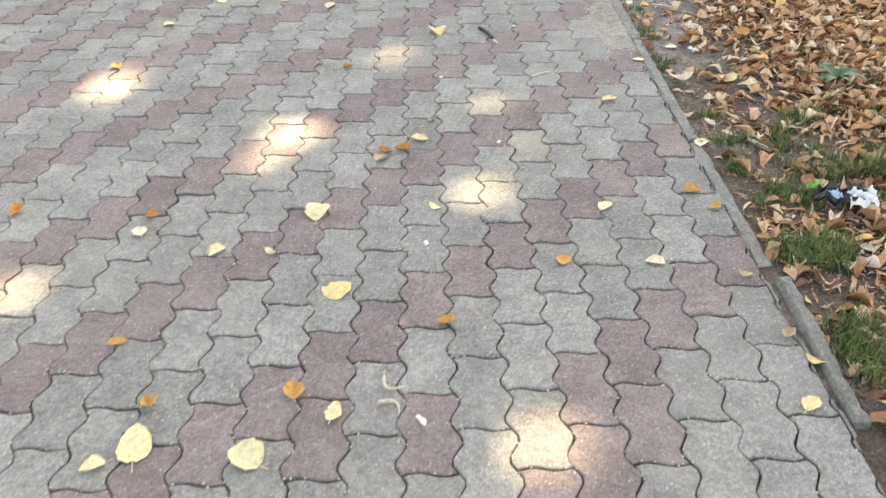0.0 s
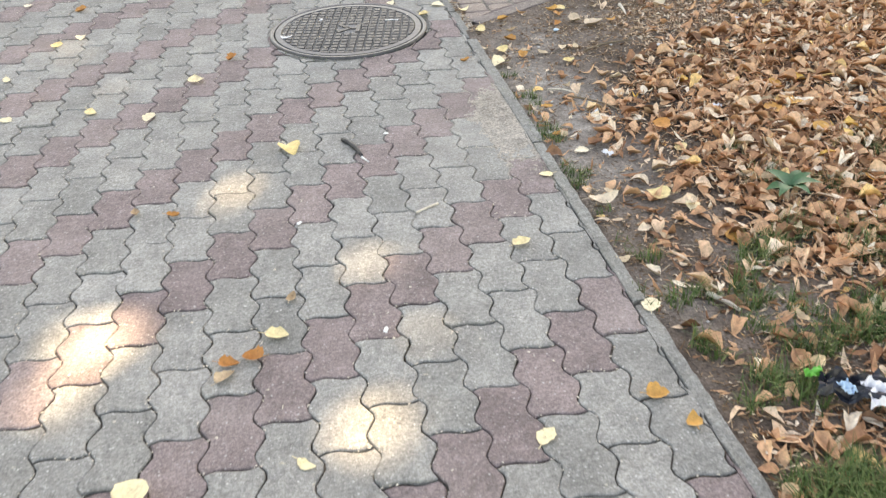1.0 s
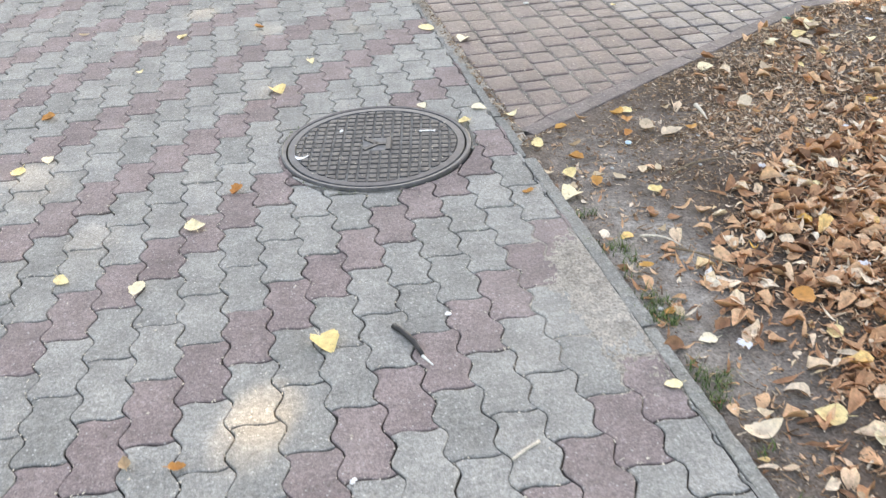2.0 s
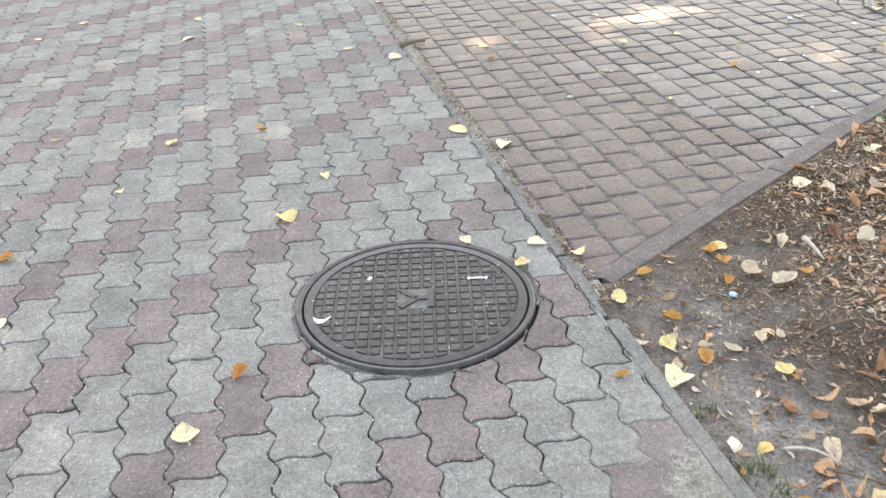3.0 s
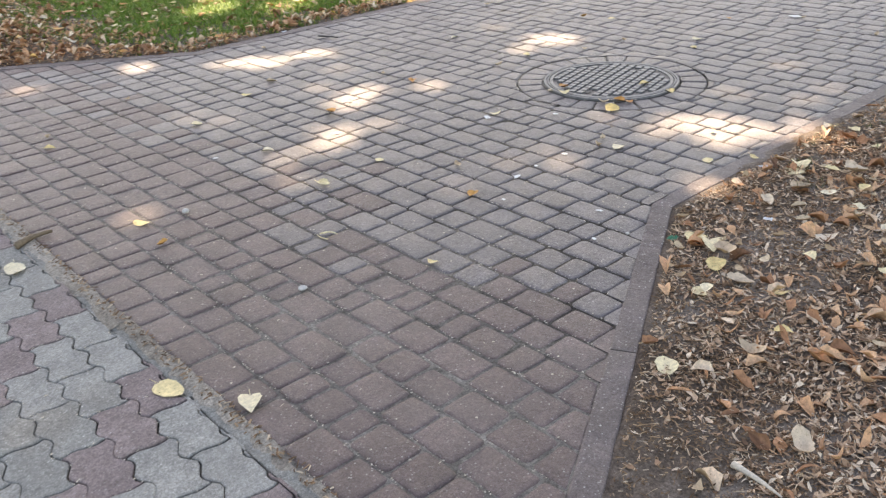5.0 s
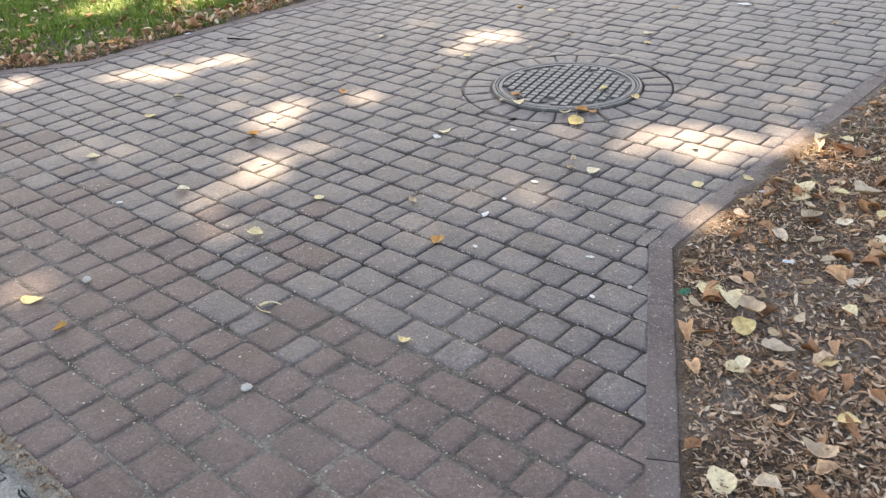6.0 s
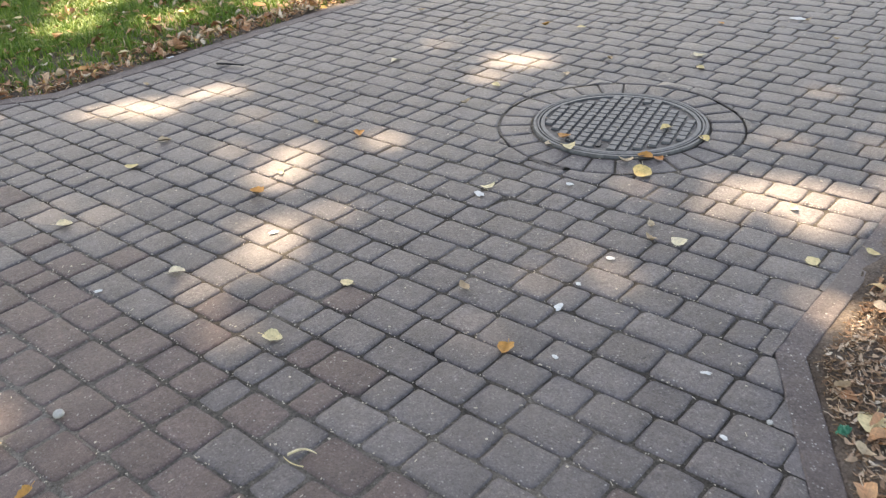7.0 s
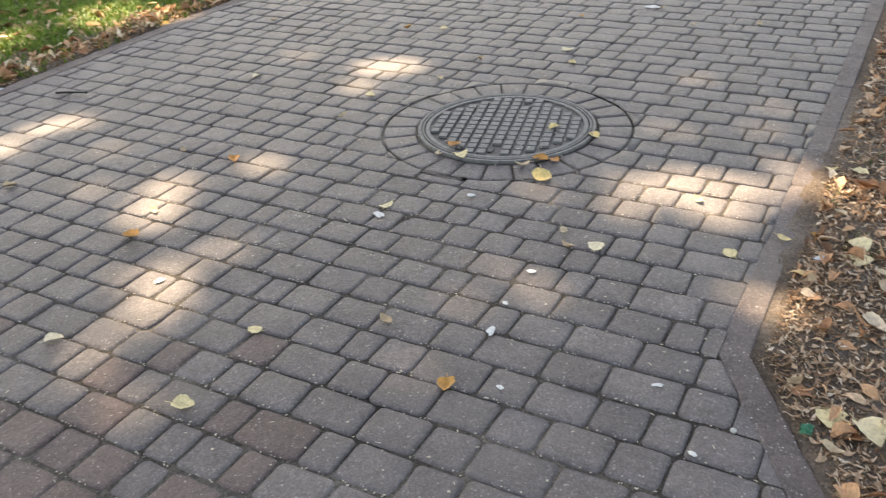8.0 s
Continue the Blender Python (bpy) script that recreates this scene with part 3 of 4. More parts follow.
def manhole_letter():
    base = new("manhole_cover")
    tagged(base, "round cast-iron manhole cover with square studs and letter", "manhole cover")
    base.matrix_basis = pose(*HOLE, 0.006, 0, 0, -12.7)
    lathe("frame", [(0.30, -0.05), (0.316, -0.012), (0.3175, 0.0), (0.320, 0.003), (0.330, 0.004), (0.3345, 0.0015), (0.337, -0.006), (0.338, -0.05)], RIM_IRON, base, label="worn iron rim ring")
    lid = lathe("lid", [(0.3135, -0.03), (0.3135, 0.0), (0.311, 0.003), (0.288, 0.0035), (0.2855, 0.0005), (0.284, -0.0045), (0.05, -0.0045)], RIM_IRON, base)
    lathe("floor", [(0.286, -0.0012), (0.15, -0.0012), (0.0001, -0.0012)], IRON_DIRTY, lid, label="dusty recessed floor between the studs")
    p = 0.0345
    items = []
    for i in range(-9, 9):
        for j in range(-9, 9):
            x, y = i * p, j * p
            if abs(i) < 2 and abs(j) < 2 or math.hypot(x, y) > 0.3:
                continue
            if math.hypot(abs(x) + 0.015, abs(y) + 0.015) < 0.283:
                items.append((x, y, -0.0045))
                continue
            # studs cut off by the rim
            square = [(x + a * 0.015, y + b * 0.015) for a, b in ((-1, -1), (0, -1), (1, -1), (1, 0), (1, 1), (0, 1), (-1, 1), (-1, 0))]
            square = [(a * min(1, 0.283 / math.hypot(a, b)), b * min(1, 0.283 / math.hypot(a, b))) for a, b in square]
            if area(square) > 0.00025:
                verts, faces = block([(a - x, b - y) for a, b in square], 0.002, 0.003, 0.0075, 0.0)
                raw("stud", verts, faces, IRON, lid).matrix_basis = pose(x, y, 0.003)
    studs(lid, items, *stud(0.0147, 0.0147, 0.0075, 0.003), 0, IRON)
    bm = bmesh.new()
    bmesh.ops.create_cube(bm, size=1, matrix=Matrix.Diagonal((0.098, 0.098, 0.002, 1)))
    part("panel", bm, PANEL_IRON, lid, "pale dusty panel behind the letter").matrix_basis = pose(0, 0, -0.001)
    bm = bmesh.new()
    for x, y, w, d, turn in ((0.041, 0, 0.0085, 0.048, 0), (0.016, 0, 0.018, 0.008, 0), (-0.021, 0.023, 0.0085, 0.031, 46), (-0.021, -0.023, 0.0085, 0.031, -46)):
        bmesh.ops.create_cube(bm, size=1, matrix=pose(x, y, 0, 0, 0, turn) @ Matrix.Diagonal((2 * w, 2 * d, 0.008, 1)))
    k = part("letter", bm, IRON, lid, "raised cast letter K")
    k.matrix_basis = pose(0.001, 0, 0.0012)
    # paint marks and droppings lie on the lid
    spatter("paint_mark", 0.335, 3.05, 0.0095, 0.011, 2.2, -15, "white crescent paint mark on the manhole cover", 0.35)
    for dx, dy, s, tn in ((0, 0, 5.0, -16), (-0.024, 0.006, 1.6, 70), (0.024, -0.006, 1.6, 70)):
        spatter("paint_mark", 0.803 + dx, 3.137 + dy, 0.0095, 0.0055, s, tn, "thin white paint mark on the manhole cover")
    spatter("paint_mark", 0.503, 3.23, 0.0095, 0.007, 1.7, 60, "white spot on the manhole cover")


def manhole_plain():
    base = new("manhole_cover")
    tagged(base, "round cast-iron manhole cover with worn bar pattern", "manhole cover")
    base.matrix_basis = pose(*COVER, 0.004, 0, 0, 14)
    lathe("frame", [(0.316, -0.05), (0.323, -0.004), (0.326, 0.004), (0.332, 0.004), (0.334, -0.002), (0.337, -0.002), (0.339, 0.003), (0.349, 0.003), (0.352, -0.004), (0.353, -0.05)], WORN_IRON, base)
    lid = lathe("lid", [(0.321, -0.03), (0.321, 0.001), (0.318, 0.003), (0.304, 0.003), (0.302, -0.0035), (0.05, -0.0035)], WORN_IRON, base)
    # floor iron is coloured darker than the worn bars to give the shadow lines
    lathe("floor", [(0.303, -0.0032), (0.15, -0.0032), (0.0001, -0.0032)], IRON, lid, label="recessed floor between the bars, shadow put into its dark iron")
    slots, items = ((0.217, -0.06), (-0.245, 0.015)), []
    for i in range(-7, 8):
        for j in range(-7, 8):
            x, y = i * 0.0445, j * 0.0445
            if math.hypot(x, y) < 0.282 and all(math.dist((x, y), s) > 0.028 for s in slots):
                items.append((x, y, -0.0035))
    studs(lid, items, *stud(0.0195, 0.0175, 0.009, 0.0025), 0, WORN_IRON)
    for x, y in slots:
        bm = bmesh.new()
        bmesh.ops.create_cube(bm, size=1, matrix=Matrix.Diagonal((0.036, 0.02, 0.001, 1)))
        part("lifting_slot", bm, BLACK, lid, "dark lifting slot").matrix_basis = pose(x, y, 0)


# ---- leaves ----
def leaf_mesh(length, width, curl, fold, twist=0.0, rag=0.0, rows=5, point=0.85):
    """One leaf: broad towards the stalk and drawn out to a tip, bent along its rib, toothed, with a short stalk."""
    verts, faces = [], []
    for i in range(rows + 1):
        u = i / rows
        swell = math.sin(math.pi * (0.05 + 0.95 * u) ** 0.78) ** point if 0 < u < 1 else 0.22 if u == 0 else 0.03
        y = (u - 0.5) * length
        bend = curl * length * ((u - 0.5) ** 2 * 4 - 0.3)
        tw = twist * (u - 0.5)
        for s in (-1, 0, 1):
            w = width / 2 * swell * (1 + rag * random.uniform(-1, 1) * abs(s))
            x = s * w + 0.05 * width * math.sin(u * 2.6) * twist
            z = bend + fold * abs(s) * w + tw * s * w
            verts.append((x, y - 0.06 * length * abs(s) * (1 - u), z))
    for i in range(rows):
        for j in range(2):
            a = i * 3 + j
            faces.append((a, a + 1, a + 4, a + 3))
    st = len(verts)
    b = verts[1]
    q = 0.0009
    verts += [(b[0] - q, b[1], b[2]), (b[0] + q, b[1], b[2]), (b[0] + q + 0.002, b[1] - length * 0.35, b[2] + 0.004), (b[0] - q + 0.002, b[1] - length * 0.35, b[2] + 0.004)]
    faces.append((st, st + 1, st + 2, st + 3))
    return verts, faces


LEAF_SHAPES = {}


def fallen_leaf(kind, x, y, z=None):
    """A single leaf lying on pavement or soil."""
    mat, label, base = {"y": (YELLOW_LEAF, "fallen yellow leaf lying on the ground", 0.052), "Y": (YELLOW_LEAF, "large fallen pale yellow leaf on the ground", 0.068),
                        "L": (YELLOW_LEAF, "long oval pale yellow leaf lying flat", 0.088), "O": (ORANGE_LEAF, "broad orange leaf on brown leaf litter", 0.08),
                        "o": (ORANGE_LEAF, "small fallen orange-brown leaf on the ground", 0.048), "t": (TAN_LEAF, "dry curled tan leaf on the ground", 0.046),
                        "T": (PALE_LEAF, "large dry folded tan leaf on the soil", 0.082)}[kind]
    k = (kind, random.randrange(14))
    if k not in LEAF_SHAPES:
        s = base * random.uniform(0.75, 1.2)
        curl, fold = {"y": (random.uniform(-0.1, 0.22), random.uniform(-0.1, 0.6)), "L": (0.04, 0.06), "O": (0.1, 0.15)}.get(kind.lower() if kind == "Y" else kind, (random.uniform(0.05, 0.35), random.uniform(0.2, 0.9)))
        broad = 0.7 if kind == "L" else random.uniform(0.6, 0.95) if kind in "yYoO" else random.uniform(0.45, 0.75)
        verts, faces = leaf_mesh(s, s * broad, curl, fold, random.uniform(-0.6, 0.6) if kind not in "LO" else 0.1, 0.06 if kind == "L" else 0.16, 9, 0.55 if kind == "L" else random.choice((0.6, 0.75, 0.9)))
        me = bpy.data.meshes.new("leaf")
        me.from_pydata(verts, [], faces)
        me.materials.append(mat)
        me.polygons.foreach_set("use_smooth", [True] * len(me.polygons))
        LEAF_SHAPES[k] = (me, -min(v[2] for v in verts))
    me, lift = LEAF_SHAPES[k]
    ob = new("leaf", me)
    if z is None:
        z = 0.003 if x < KERB_X + 0.04 or on_path(x, y, -0.02) else rough_ground(x, y) + 0.004
    ob.matrix_basis = pose(x, y, z + lift * 0.9, random.uniform(-5, 5), random.uniform(-5, 5), random.uniform(0, 360))
    return tagged(ob, label, "leaf", "fallen leaves")


def scatter_leaves():
    """Single leaves, kind by kind."""
    for kind, spots in (
        ("Y", [(-0.14, -0.27), (0.03, -0.16), (0.01, 0.27), (-0.07, 0.64), (1.34, 1.48), (0.3, 2.01), (1.41, 2.53), (1.14, 2.56), (-0.02, 2.69), (1.15, 2.92), (1.14, 3.2), (2.57, 3.39), (2.04, 3.41), (2.6, 3.62), (2.7, 3.7), (0.3, 3.71), (2.72, 3.78), (3.42, 3.8), (3.49, 3.82), (1.17, 4.06), (-0.08, 4.52), (3.61, 4.83), (2.15, 5.13), (3.67, 5.18), (3.22, 5.23), (0.99, 5.3), (1.47, 5.34), (-0.02, 6.07)]),
        ("Y", [(2.17, 6.24)]),
        ("y", [(2.0, 4.3), (0.74, 0.61), (-0.44, -0.28), (1.02, -0.19), (1.07, -0.06), (0.81, 0.33), (-0.33, 0.46), (-0.56, 0.57), (0.26, 0.64), (1.11, 0.97), (0.22, 1.06), (0.88, 1.3), (1.41, 1.39), (1.05, 1.65), (1.52, 1.73), (1.21, 1.79), (-0.85, 2.22), (1.88, 2.39), (-0.17, 2.4), (-0.38, 2.49), (-0.68, 2.51), (1.19, 2.7), (-0.75, 2.89), (1.55, 3.11), (0.95, 3.18), (-0.62, 3.24), (2.37, 3.26), (1.04, 3.29), (-0.53, 3.32), (0.83, 3.38), (3.27, 3.49), (2.41, 3.55)]),
        ("y", [(3.32, 3.62), (3.92, 3.72), (4.04, 3.86), (-0.84, 3.86), (4.03, 3.95), (0.47, 4), (3.49, 4.01), (-0.26, 4.12), (3.35, 4.14), (3.24, 4.5), (4.03, 4.8), (4.03, 4.96), (2.47, 5.18), (4.81, 5.18), (4.98, 5.27), (0.79, 5.55), (2.21, 5.65), (4.11, 5.85), (5.13, 6.04), (0.59, 6.11), (-0.86, 6.41), (1.12, 6.46), (0.03, 6.47), (1.54, 6.49), (2.59, 6.49), (4.14, 6.52), (-0.64, 6.66), (0.2, 7.36)]),
        ("t", [(1.05, 0.03), (1.02, 0.26), (-0.18, 0.44), (0.1, 0.94), (1.5, 1.06), (1.11, 1.17), (0.26, 1.2), (1.27, 1.25), (1.21, 1.52), (2.04, 1.67), (-0.16, 1.72), (1.19, 1.9), (1.33, 2.3), (1.17, 2.62), (1.34, 2.65), (1.48, 2.65), (1.28, 2.67), (1.43, 2.67), (1.12, 2.72), (1.27, 2.88), (1.71, 3.09), (2.88, 3.28), (3.54, 3.55), (3.15, 3.64), (2.77, 3.64), (2.46, 3.66), (2.49, 3.72), (2.61, 3.76), (3.64, 4.3), (5.66, 4.51)]),
        ("t", [(3.2, 4.58), (3.28, 4.62), (-0.55, 4.72), (5.57, 4.82), (2.65, 4.88), (3.68, 4.94), (5.84, 5.06), (3.67, 5.27), (4.72, 5.62), (4.41, 5.67), (3.85, 5.83), (2.88, 5.94), (3.32, 6.22), (2.83, 6.61), (1.59, 6.66), (2.13, 6.96), (4.98, 7.07), (3.21, 7.31)]),
        ("o", [(-0.37, -0.11), (-0.06, -0.09), (-0.49, 0.1), (0.27, 0.12), (0.58, 0.35), (1.04, 0.58), (-0.55, 0.65), (1, 0.67), (-0.95, 0.7), (0.11, 0.98), (0.16, 0.99), (-0.05, 1.68), (-0.95, 1.77), (1.17, 1.91), (1.2, 2.12), (2, 2.59), (1.01, 2.6), (1.25, 2.62), (1.25, 2.8), (0.11, 2.88), (1.72, 2.91), (1.49, 2.93), (1.27, 3.02), (1.53, 3.03), (1.51, 3.09), (-0.58, 3.7), (2.7, 3.75), (3.51, 3.92), (0.28, 4.55), (2.47, 4.6)]),
        ("o", [(3.77, 4.85), (3.75, 4.9), (1.44, 5.12), (3.74, 5.24), (5.56, 5.42), (2.72, 5.89), (3.33, 5.97), (5.07, 6.23)]),
        ("T", [(1.17, 1.46), (1.64, 2.88), (1.58, 2.95), (1.97, 2.99), (2.23, 3.28), (2.55, 3.5), (3.3, 3.71), (3.1, 3.73)]),
        ("L", [(-0.37, -0.22), (1.05, 4.27)]),
        ("O", [(1.45, 1.2), (2.03, 2.07)]),
    ):
        for x, y in spots:
            soil_here = not (x < KERB_X + 0.04 or on_path(x, y, -0.02))
            fallen_leaf(kind, x, y, 0.011 if math.dist((x, y), COVER) < 0.34 else rough_ground(x, y) + (0.02 if litter_density(x, y) > 0.5 else 0.007) if soil_here else None)
    for kind, count, x0, x1, y0, y1 in (("t", 34, 2.3, 3.7, 2.6, 3.9), ("T", 5, 2.5, 3.8, 2.6, 3.7), ("y", 10, 2.4, 4.4, 2.9, 3.9), ("O", 14, 1.5, 2.6, 0.2, 2.3), ("t", 30, 1.4, 2.6, 0.2, 2.4),
                                        ("y", 16, 2.2, 5.2, 7.75, 9.6), ("O", 14, 2.0, 5.2, 7.7, 9.6), ("t", 20, 1.8, 5.2, 7.65, 9.2)):
        for _ in range(count):      # leaves that lie on top of the litter and in the grass
            x, y = random.uniform(x0, x1), random.uniform(y0, y1)
            if not on_path(x, y, 0.02):
                fallen_leaf(kind, x, y, rough_ground(x, y) + (0.045 if y > 6 else 0.026))


def litter_density(x, y):
    """How thickly leaves lie on the soil, 0 to 1."""
    if on_path(x, y, 0.01) or x < KERB_X + 0.05:
        return 0.0
    n = 0.5 + 0.8 * noise.noise((x * 1.6, y * 1.6, 11)) + 0.3 * noise.noise((x * 5, y * 5, 2))
    if y < low_edge(x):
        shore = float(np.interp(y, (0.5, 1.5, 2.0, 3.2, 4.0), (1.1, 1.36, 1.42, 1.8, 2.4)))
        d = min(max((x - shore + 0.3 * noise.noise((x * 4, y * 4, 6)) + 0.14) / 0.5, 0.1), 1.0)
        if y > 2.3:
            d *= max(0.5, 1.0 - 0.6 * (y - 2.5 - 0.2 * (x - 1.6)))
        d *= 0.4 if y < 0.3 else 0.48 if y < 1.0 else 1.0
        return d * min(max(0.55 + n * 0.6, 0.2), 1)
    return 0.28 * min(max(n, 0.1), 1) + (0.75 if y - high_edge(x) < 0.3 + 0.15 * noise.noise((x * 3, y * 3, 1)) else 0.0) + 0.6 * min(max((2.9 - x) / 0.8, 0), 1)


def litter():
    shapes = []
    for k in range(60):
        s = random.uniform(0.012, 0.032) if k < 30 else random.choice((random.uniform(0.03, 0.05), random.uniform(0.045, 0.08)))
        shapes.append(leaf_mesh(s, s * random.choice((random.uniform(0.16, 0.32), random.uniform(0.32, 0.62))), random.uniform(-0.35, 0.6), random.uniform(-0.4, 1.5), random.uniform(-1.6, 1.6), 0.24))
    for name, label, zone, count in (("leaf_litter", "thick brown and orange fallen leaves covering the soil", (1.1, 4.0, -1.2, 4.0), 125000), ("leaf_litter", "tan fallen leaves on soil beside the edging", (3.8, 7.2, 2.4, 3.98), 36000), ("leaf_litter", "scattered dry fallen leaves in the grass", (1.1, 5.6, 7.5, 10.8), 44000)):
        pile, mulch = Pile(), Pile()
        for _ in range(count):
            x, y = random.uniform(zone[0], zone[1]), random.uniform(zone[2], zone[3])
            if x > 3.3 + 0.5 * noise.noise((y * 2, x, 1)) and y < 3.0 or y < -0.9 + 0.4 * noise.noise((x * 2, y, 1)):
                continue
            d = litter_density(x, y)
            if random.random() > d:
                continue
            crumb = y > 2.5 + 0.3 * (x - 1.6) and y < 6 and random.random() < (0.9 if x < 2.3 else 0.8) or random.random() < 0.5
            if not crumb and random.random() < 0.4:
                continue
            v, f = random.choice(shapes[:30] if crumb else shapes[30:])
            heap = 0.03 * d * random.random() + (0.005 if y < 6 else 0.02)
            (mulch if crumb and 2.3 + 0.3 * (x - 1.6) < y < 6 else pile).add(v, f, pose(x, y, rough_ground(x, y) + heap * (0.4 if crumb else 1), random.gauss(0, 15), random.gauss(0, 15), random.uniform(0, 360)))
        tagged(pile.link(name, LITTER, smooth=True), label, "leaves", kind="stuff")
        if mulch.v:
            tagged(mulch.link("leaf_mulch", MULCH, smooth=True), "dark brown crumbled leaves trodden into soil", "leaves", kind="stuff")


def chaff():
    """Needles, stalks and crumbs of dry leaf on the bare soil, and a few on the paving."""
    pile = Pile()
    for _ in range(180000):
        x, y = random.uniform(1.1, 4.6), random.uniform(0.2, 3.98)
        if on_path(x, y, 0.0) or x < KERB_X + 0.045:
            continue
        thick = 1.0 if y > 2.7 + 0.2 * noise.noise((x * 3, y * 3, 0)) and x > 1.6 else 0.5
        thick *= 0.3 if math.hypot((x - 1.24) / 0.24, (y - 2.2) / 0.8) < 1 else 1.0
        if random.random() > thick * (0.6 + 0.8 * noise.noise((x * 4, y * 4, 8))):
            continue
        l, w = random.uniform(0.0018, 0.007) * random.choice((1, 1, 1, 1, 2.4)), random.uniform(0.0008, 0.0024)
        h = random.uniform(0.001, 0.004)
        v = [(-l, -w, 0), (l, -w * 0.5, 0), (l, w * 0.5, h * 0.3), (-l, w, h * 0.2), (0, 0, h)]
        f = [(0, 1, 4), (1, 2, 4), (2, 3, 4), (3, 0, 4)]
        pile.add(v, f, pose(x, y, rough_ground(x, y) + random.uniform(0.001, 0.008), random.gauss(0, 10), random.gauss(0, 10), random.uniform(0, 360)))
    tagged(pile.link("leaf_chaff", CHAFF), "dry needles, stalks and leaf crumbs on soil", "plant debris", kind="stuff")
    pile = Pile()
    for _ in range(900):      # swept into the gap behind the kerb
        x, y = random.uniform(KERB_X + 0.03, ROW_X + 0.01), random.uniform(2.9, 8.5)
        l, w, h = random.uniform(0.003, 0.012), random.uniform(0.001, 0.003), random.uniform(0.001, 0.004)
        pile.add([(-l, -w, 0), (l, -w, 0), (l, w, 0), (-l, w, 0), (0, 0, h)], [(0, 1, 4), (1, 2, 4), (2, 3, 4), (3, 0, 4)], pose(x, y, 0.003, random.gauss(0, 15), random.gauss(0, 15), random.uniform(0, 360)))
    tagged(pile.link("leaf_chaff", CHAFF), "leaf crumbs swept against the kerb", "plant debris", kind="stuff")
    pile = Pile()
    for _ in range(1500):
        x, y = (random.uniform(1.15, 6.2), random.uniform(3.2, 7.4)) if random.random() < 0.75 else (random.uniform(-1.2, 1.05), random.uniform(-0.8, 6.5))
        if x > KERB_X and not on_path(x, y, -0.13):
            continue
        l, w = random.choice(((0.003, 0.002), (0.0045, 0.0012), (0.0035, 0.0028), (0.007, 0.001)))
        h = random.uniform(0.001, 0.003)
        v = [(-l, -w, 0), (l, -w, 0), (l * 0.8, w, 0), (-l * 0.9, w, 0), (0, 0, h)]
        pile.add(v, [(0, 1, 4), (1, 2, 4), (2, 3, 4), (3, 0, 4)], pose(x, y, 0.0045, 0, 0, random.uniform(0, 360)))
    line = wavy_outline()
    for k in range(9000):      # grit caught in the joints
        if k % 3:
            u, v = random.randrange(-14, 9), random.randrange(-5, 52)
            a, b = random.choice(line)
            x, y = (u + (u + v) % 2) * A + a, v * HALF + b
        else:
            x, y = ROW_X + ROW_W * random.randrange(0, 22), random.uniform(3.2, 7.2)
        x, y = x + random.gauss(0, 0.0035), y + random.gauss(0, 0.0035)
        if x > KERB_X - 0.01 and not on_path(x, y, -0.13) or math.dist((x, y), HOLE) < HOLE_R or math.dist((x, y), COVER) < RING_R:
            continue
        l, w, h = random.uniform(0.0012, 0.0036), random.uniform(0.0008, 0.002), random.uniform(0.001, 0.0025)
        pile.add([(-l, -w, 0), (l, -w, 0), (l * 0.8, w, 0), (-l * 0.9, w, 0), (0, 0, h)], [(0, 1, 4), (1, 2, 4), (2, 3, 4), (3, 0, 4)], pose(x, y, 0.0005, 0, 0, random.uniform(0, 360)))
    for _ in range(130):      # bits of straw on the covers
        a, r = random.uniform(0, 6.283), 0.3 * math.sqrt(random.random())
        c = random.choice((HOLE, COVER))
        l, w = random.uniform(0.002, 0.007), random.uniform(0.0007, 0.0016)
        pile.add([(-l, -w, 0), (l, -w, 0), (l * 0.8, w, 0), (-l * 0.9, w, 0), (0, 0, 0.0015)], [(0, 1, 4), (1, 2, 4), (2, 3, 4), (3, 0, 4)], pose(c[0] + r * math.cos(a), c[1] + r * math.sin(a), 0.0098, 0, 0, random.uniform(0, 360)))
    tagged(pile.link("crumbs", PALE_WOOD), "pale crumbs and stalk bits on the paving", "plant debris", kind="stuff")


# ---- grass ----
def tuft(pile, x, y, z, tall, blades, thick=1.0):
    for _ in range(blades):
        a, r = random.uniform(0, 6.283), abs(random.gauss(0, 0.016))
        px, py = x + r * math.cos(a), y + r * math.sin(a)
        h, w, lean = tall * random.uniform(0.5, 1.2), thick * random.uniform(0.0011, 0.0024), random.uniform(0.2, 1.1)
        t = random.uniform(0, 6.283)
        c, s = math.cos(t), math.sin(t)
        v = []
        for k, u in enumerate((0, 0.5, 1.0)):
            d, zz = lean * h * u * u, h * u * (1 - 0.3 * lean * u)
            ww = w * (1 - u * 0.9)
            v += [(px + c * d - s * ww, py + s * d + c * ww, z + zz), (px + c * d + s * ww, py + s * d - c * ww, z + zz)]
        o = len(pile.v)
        pile.v += v
        pile.f += [(o, o + 1, o + 3, o + 2), (o + 2, o + 3, o + 5, o + 4)]
        pile.s += [0, 0]


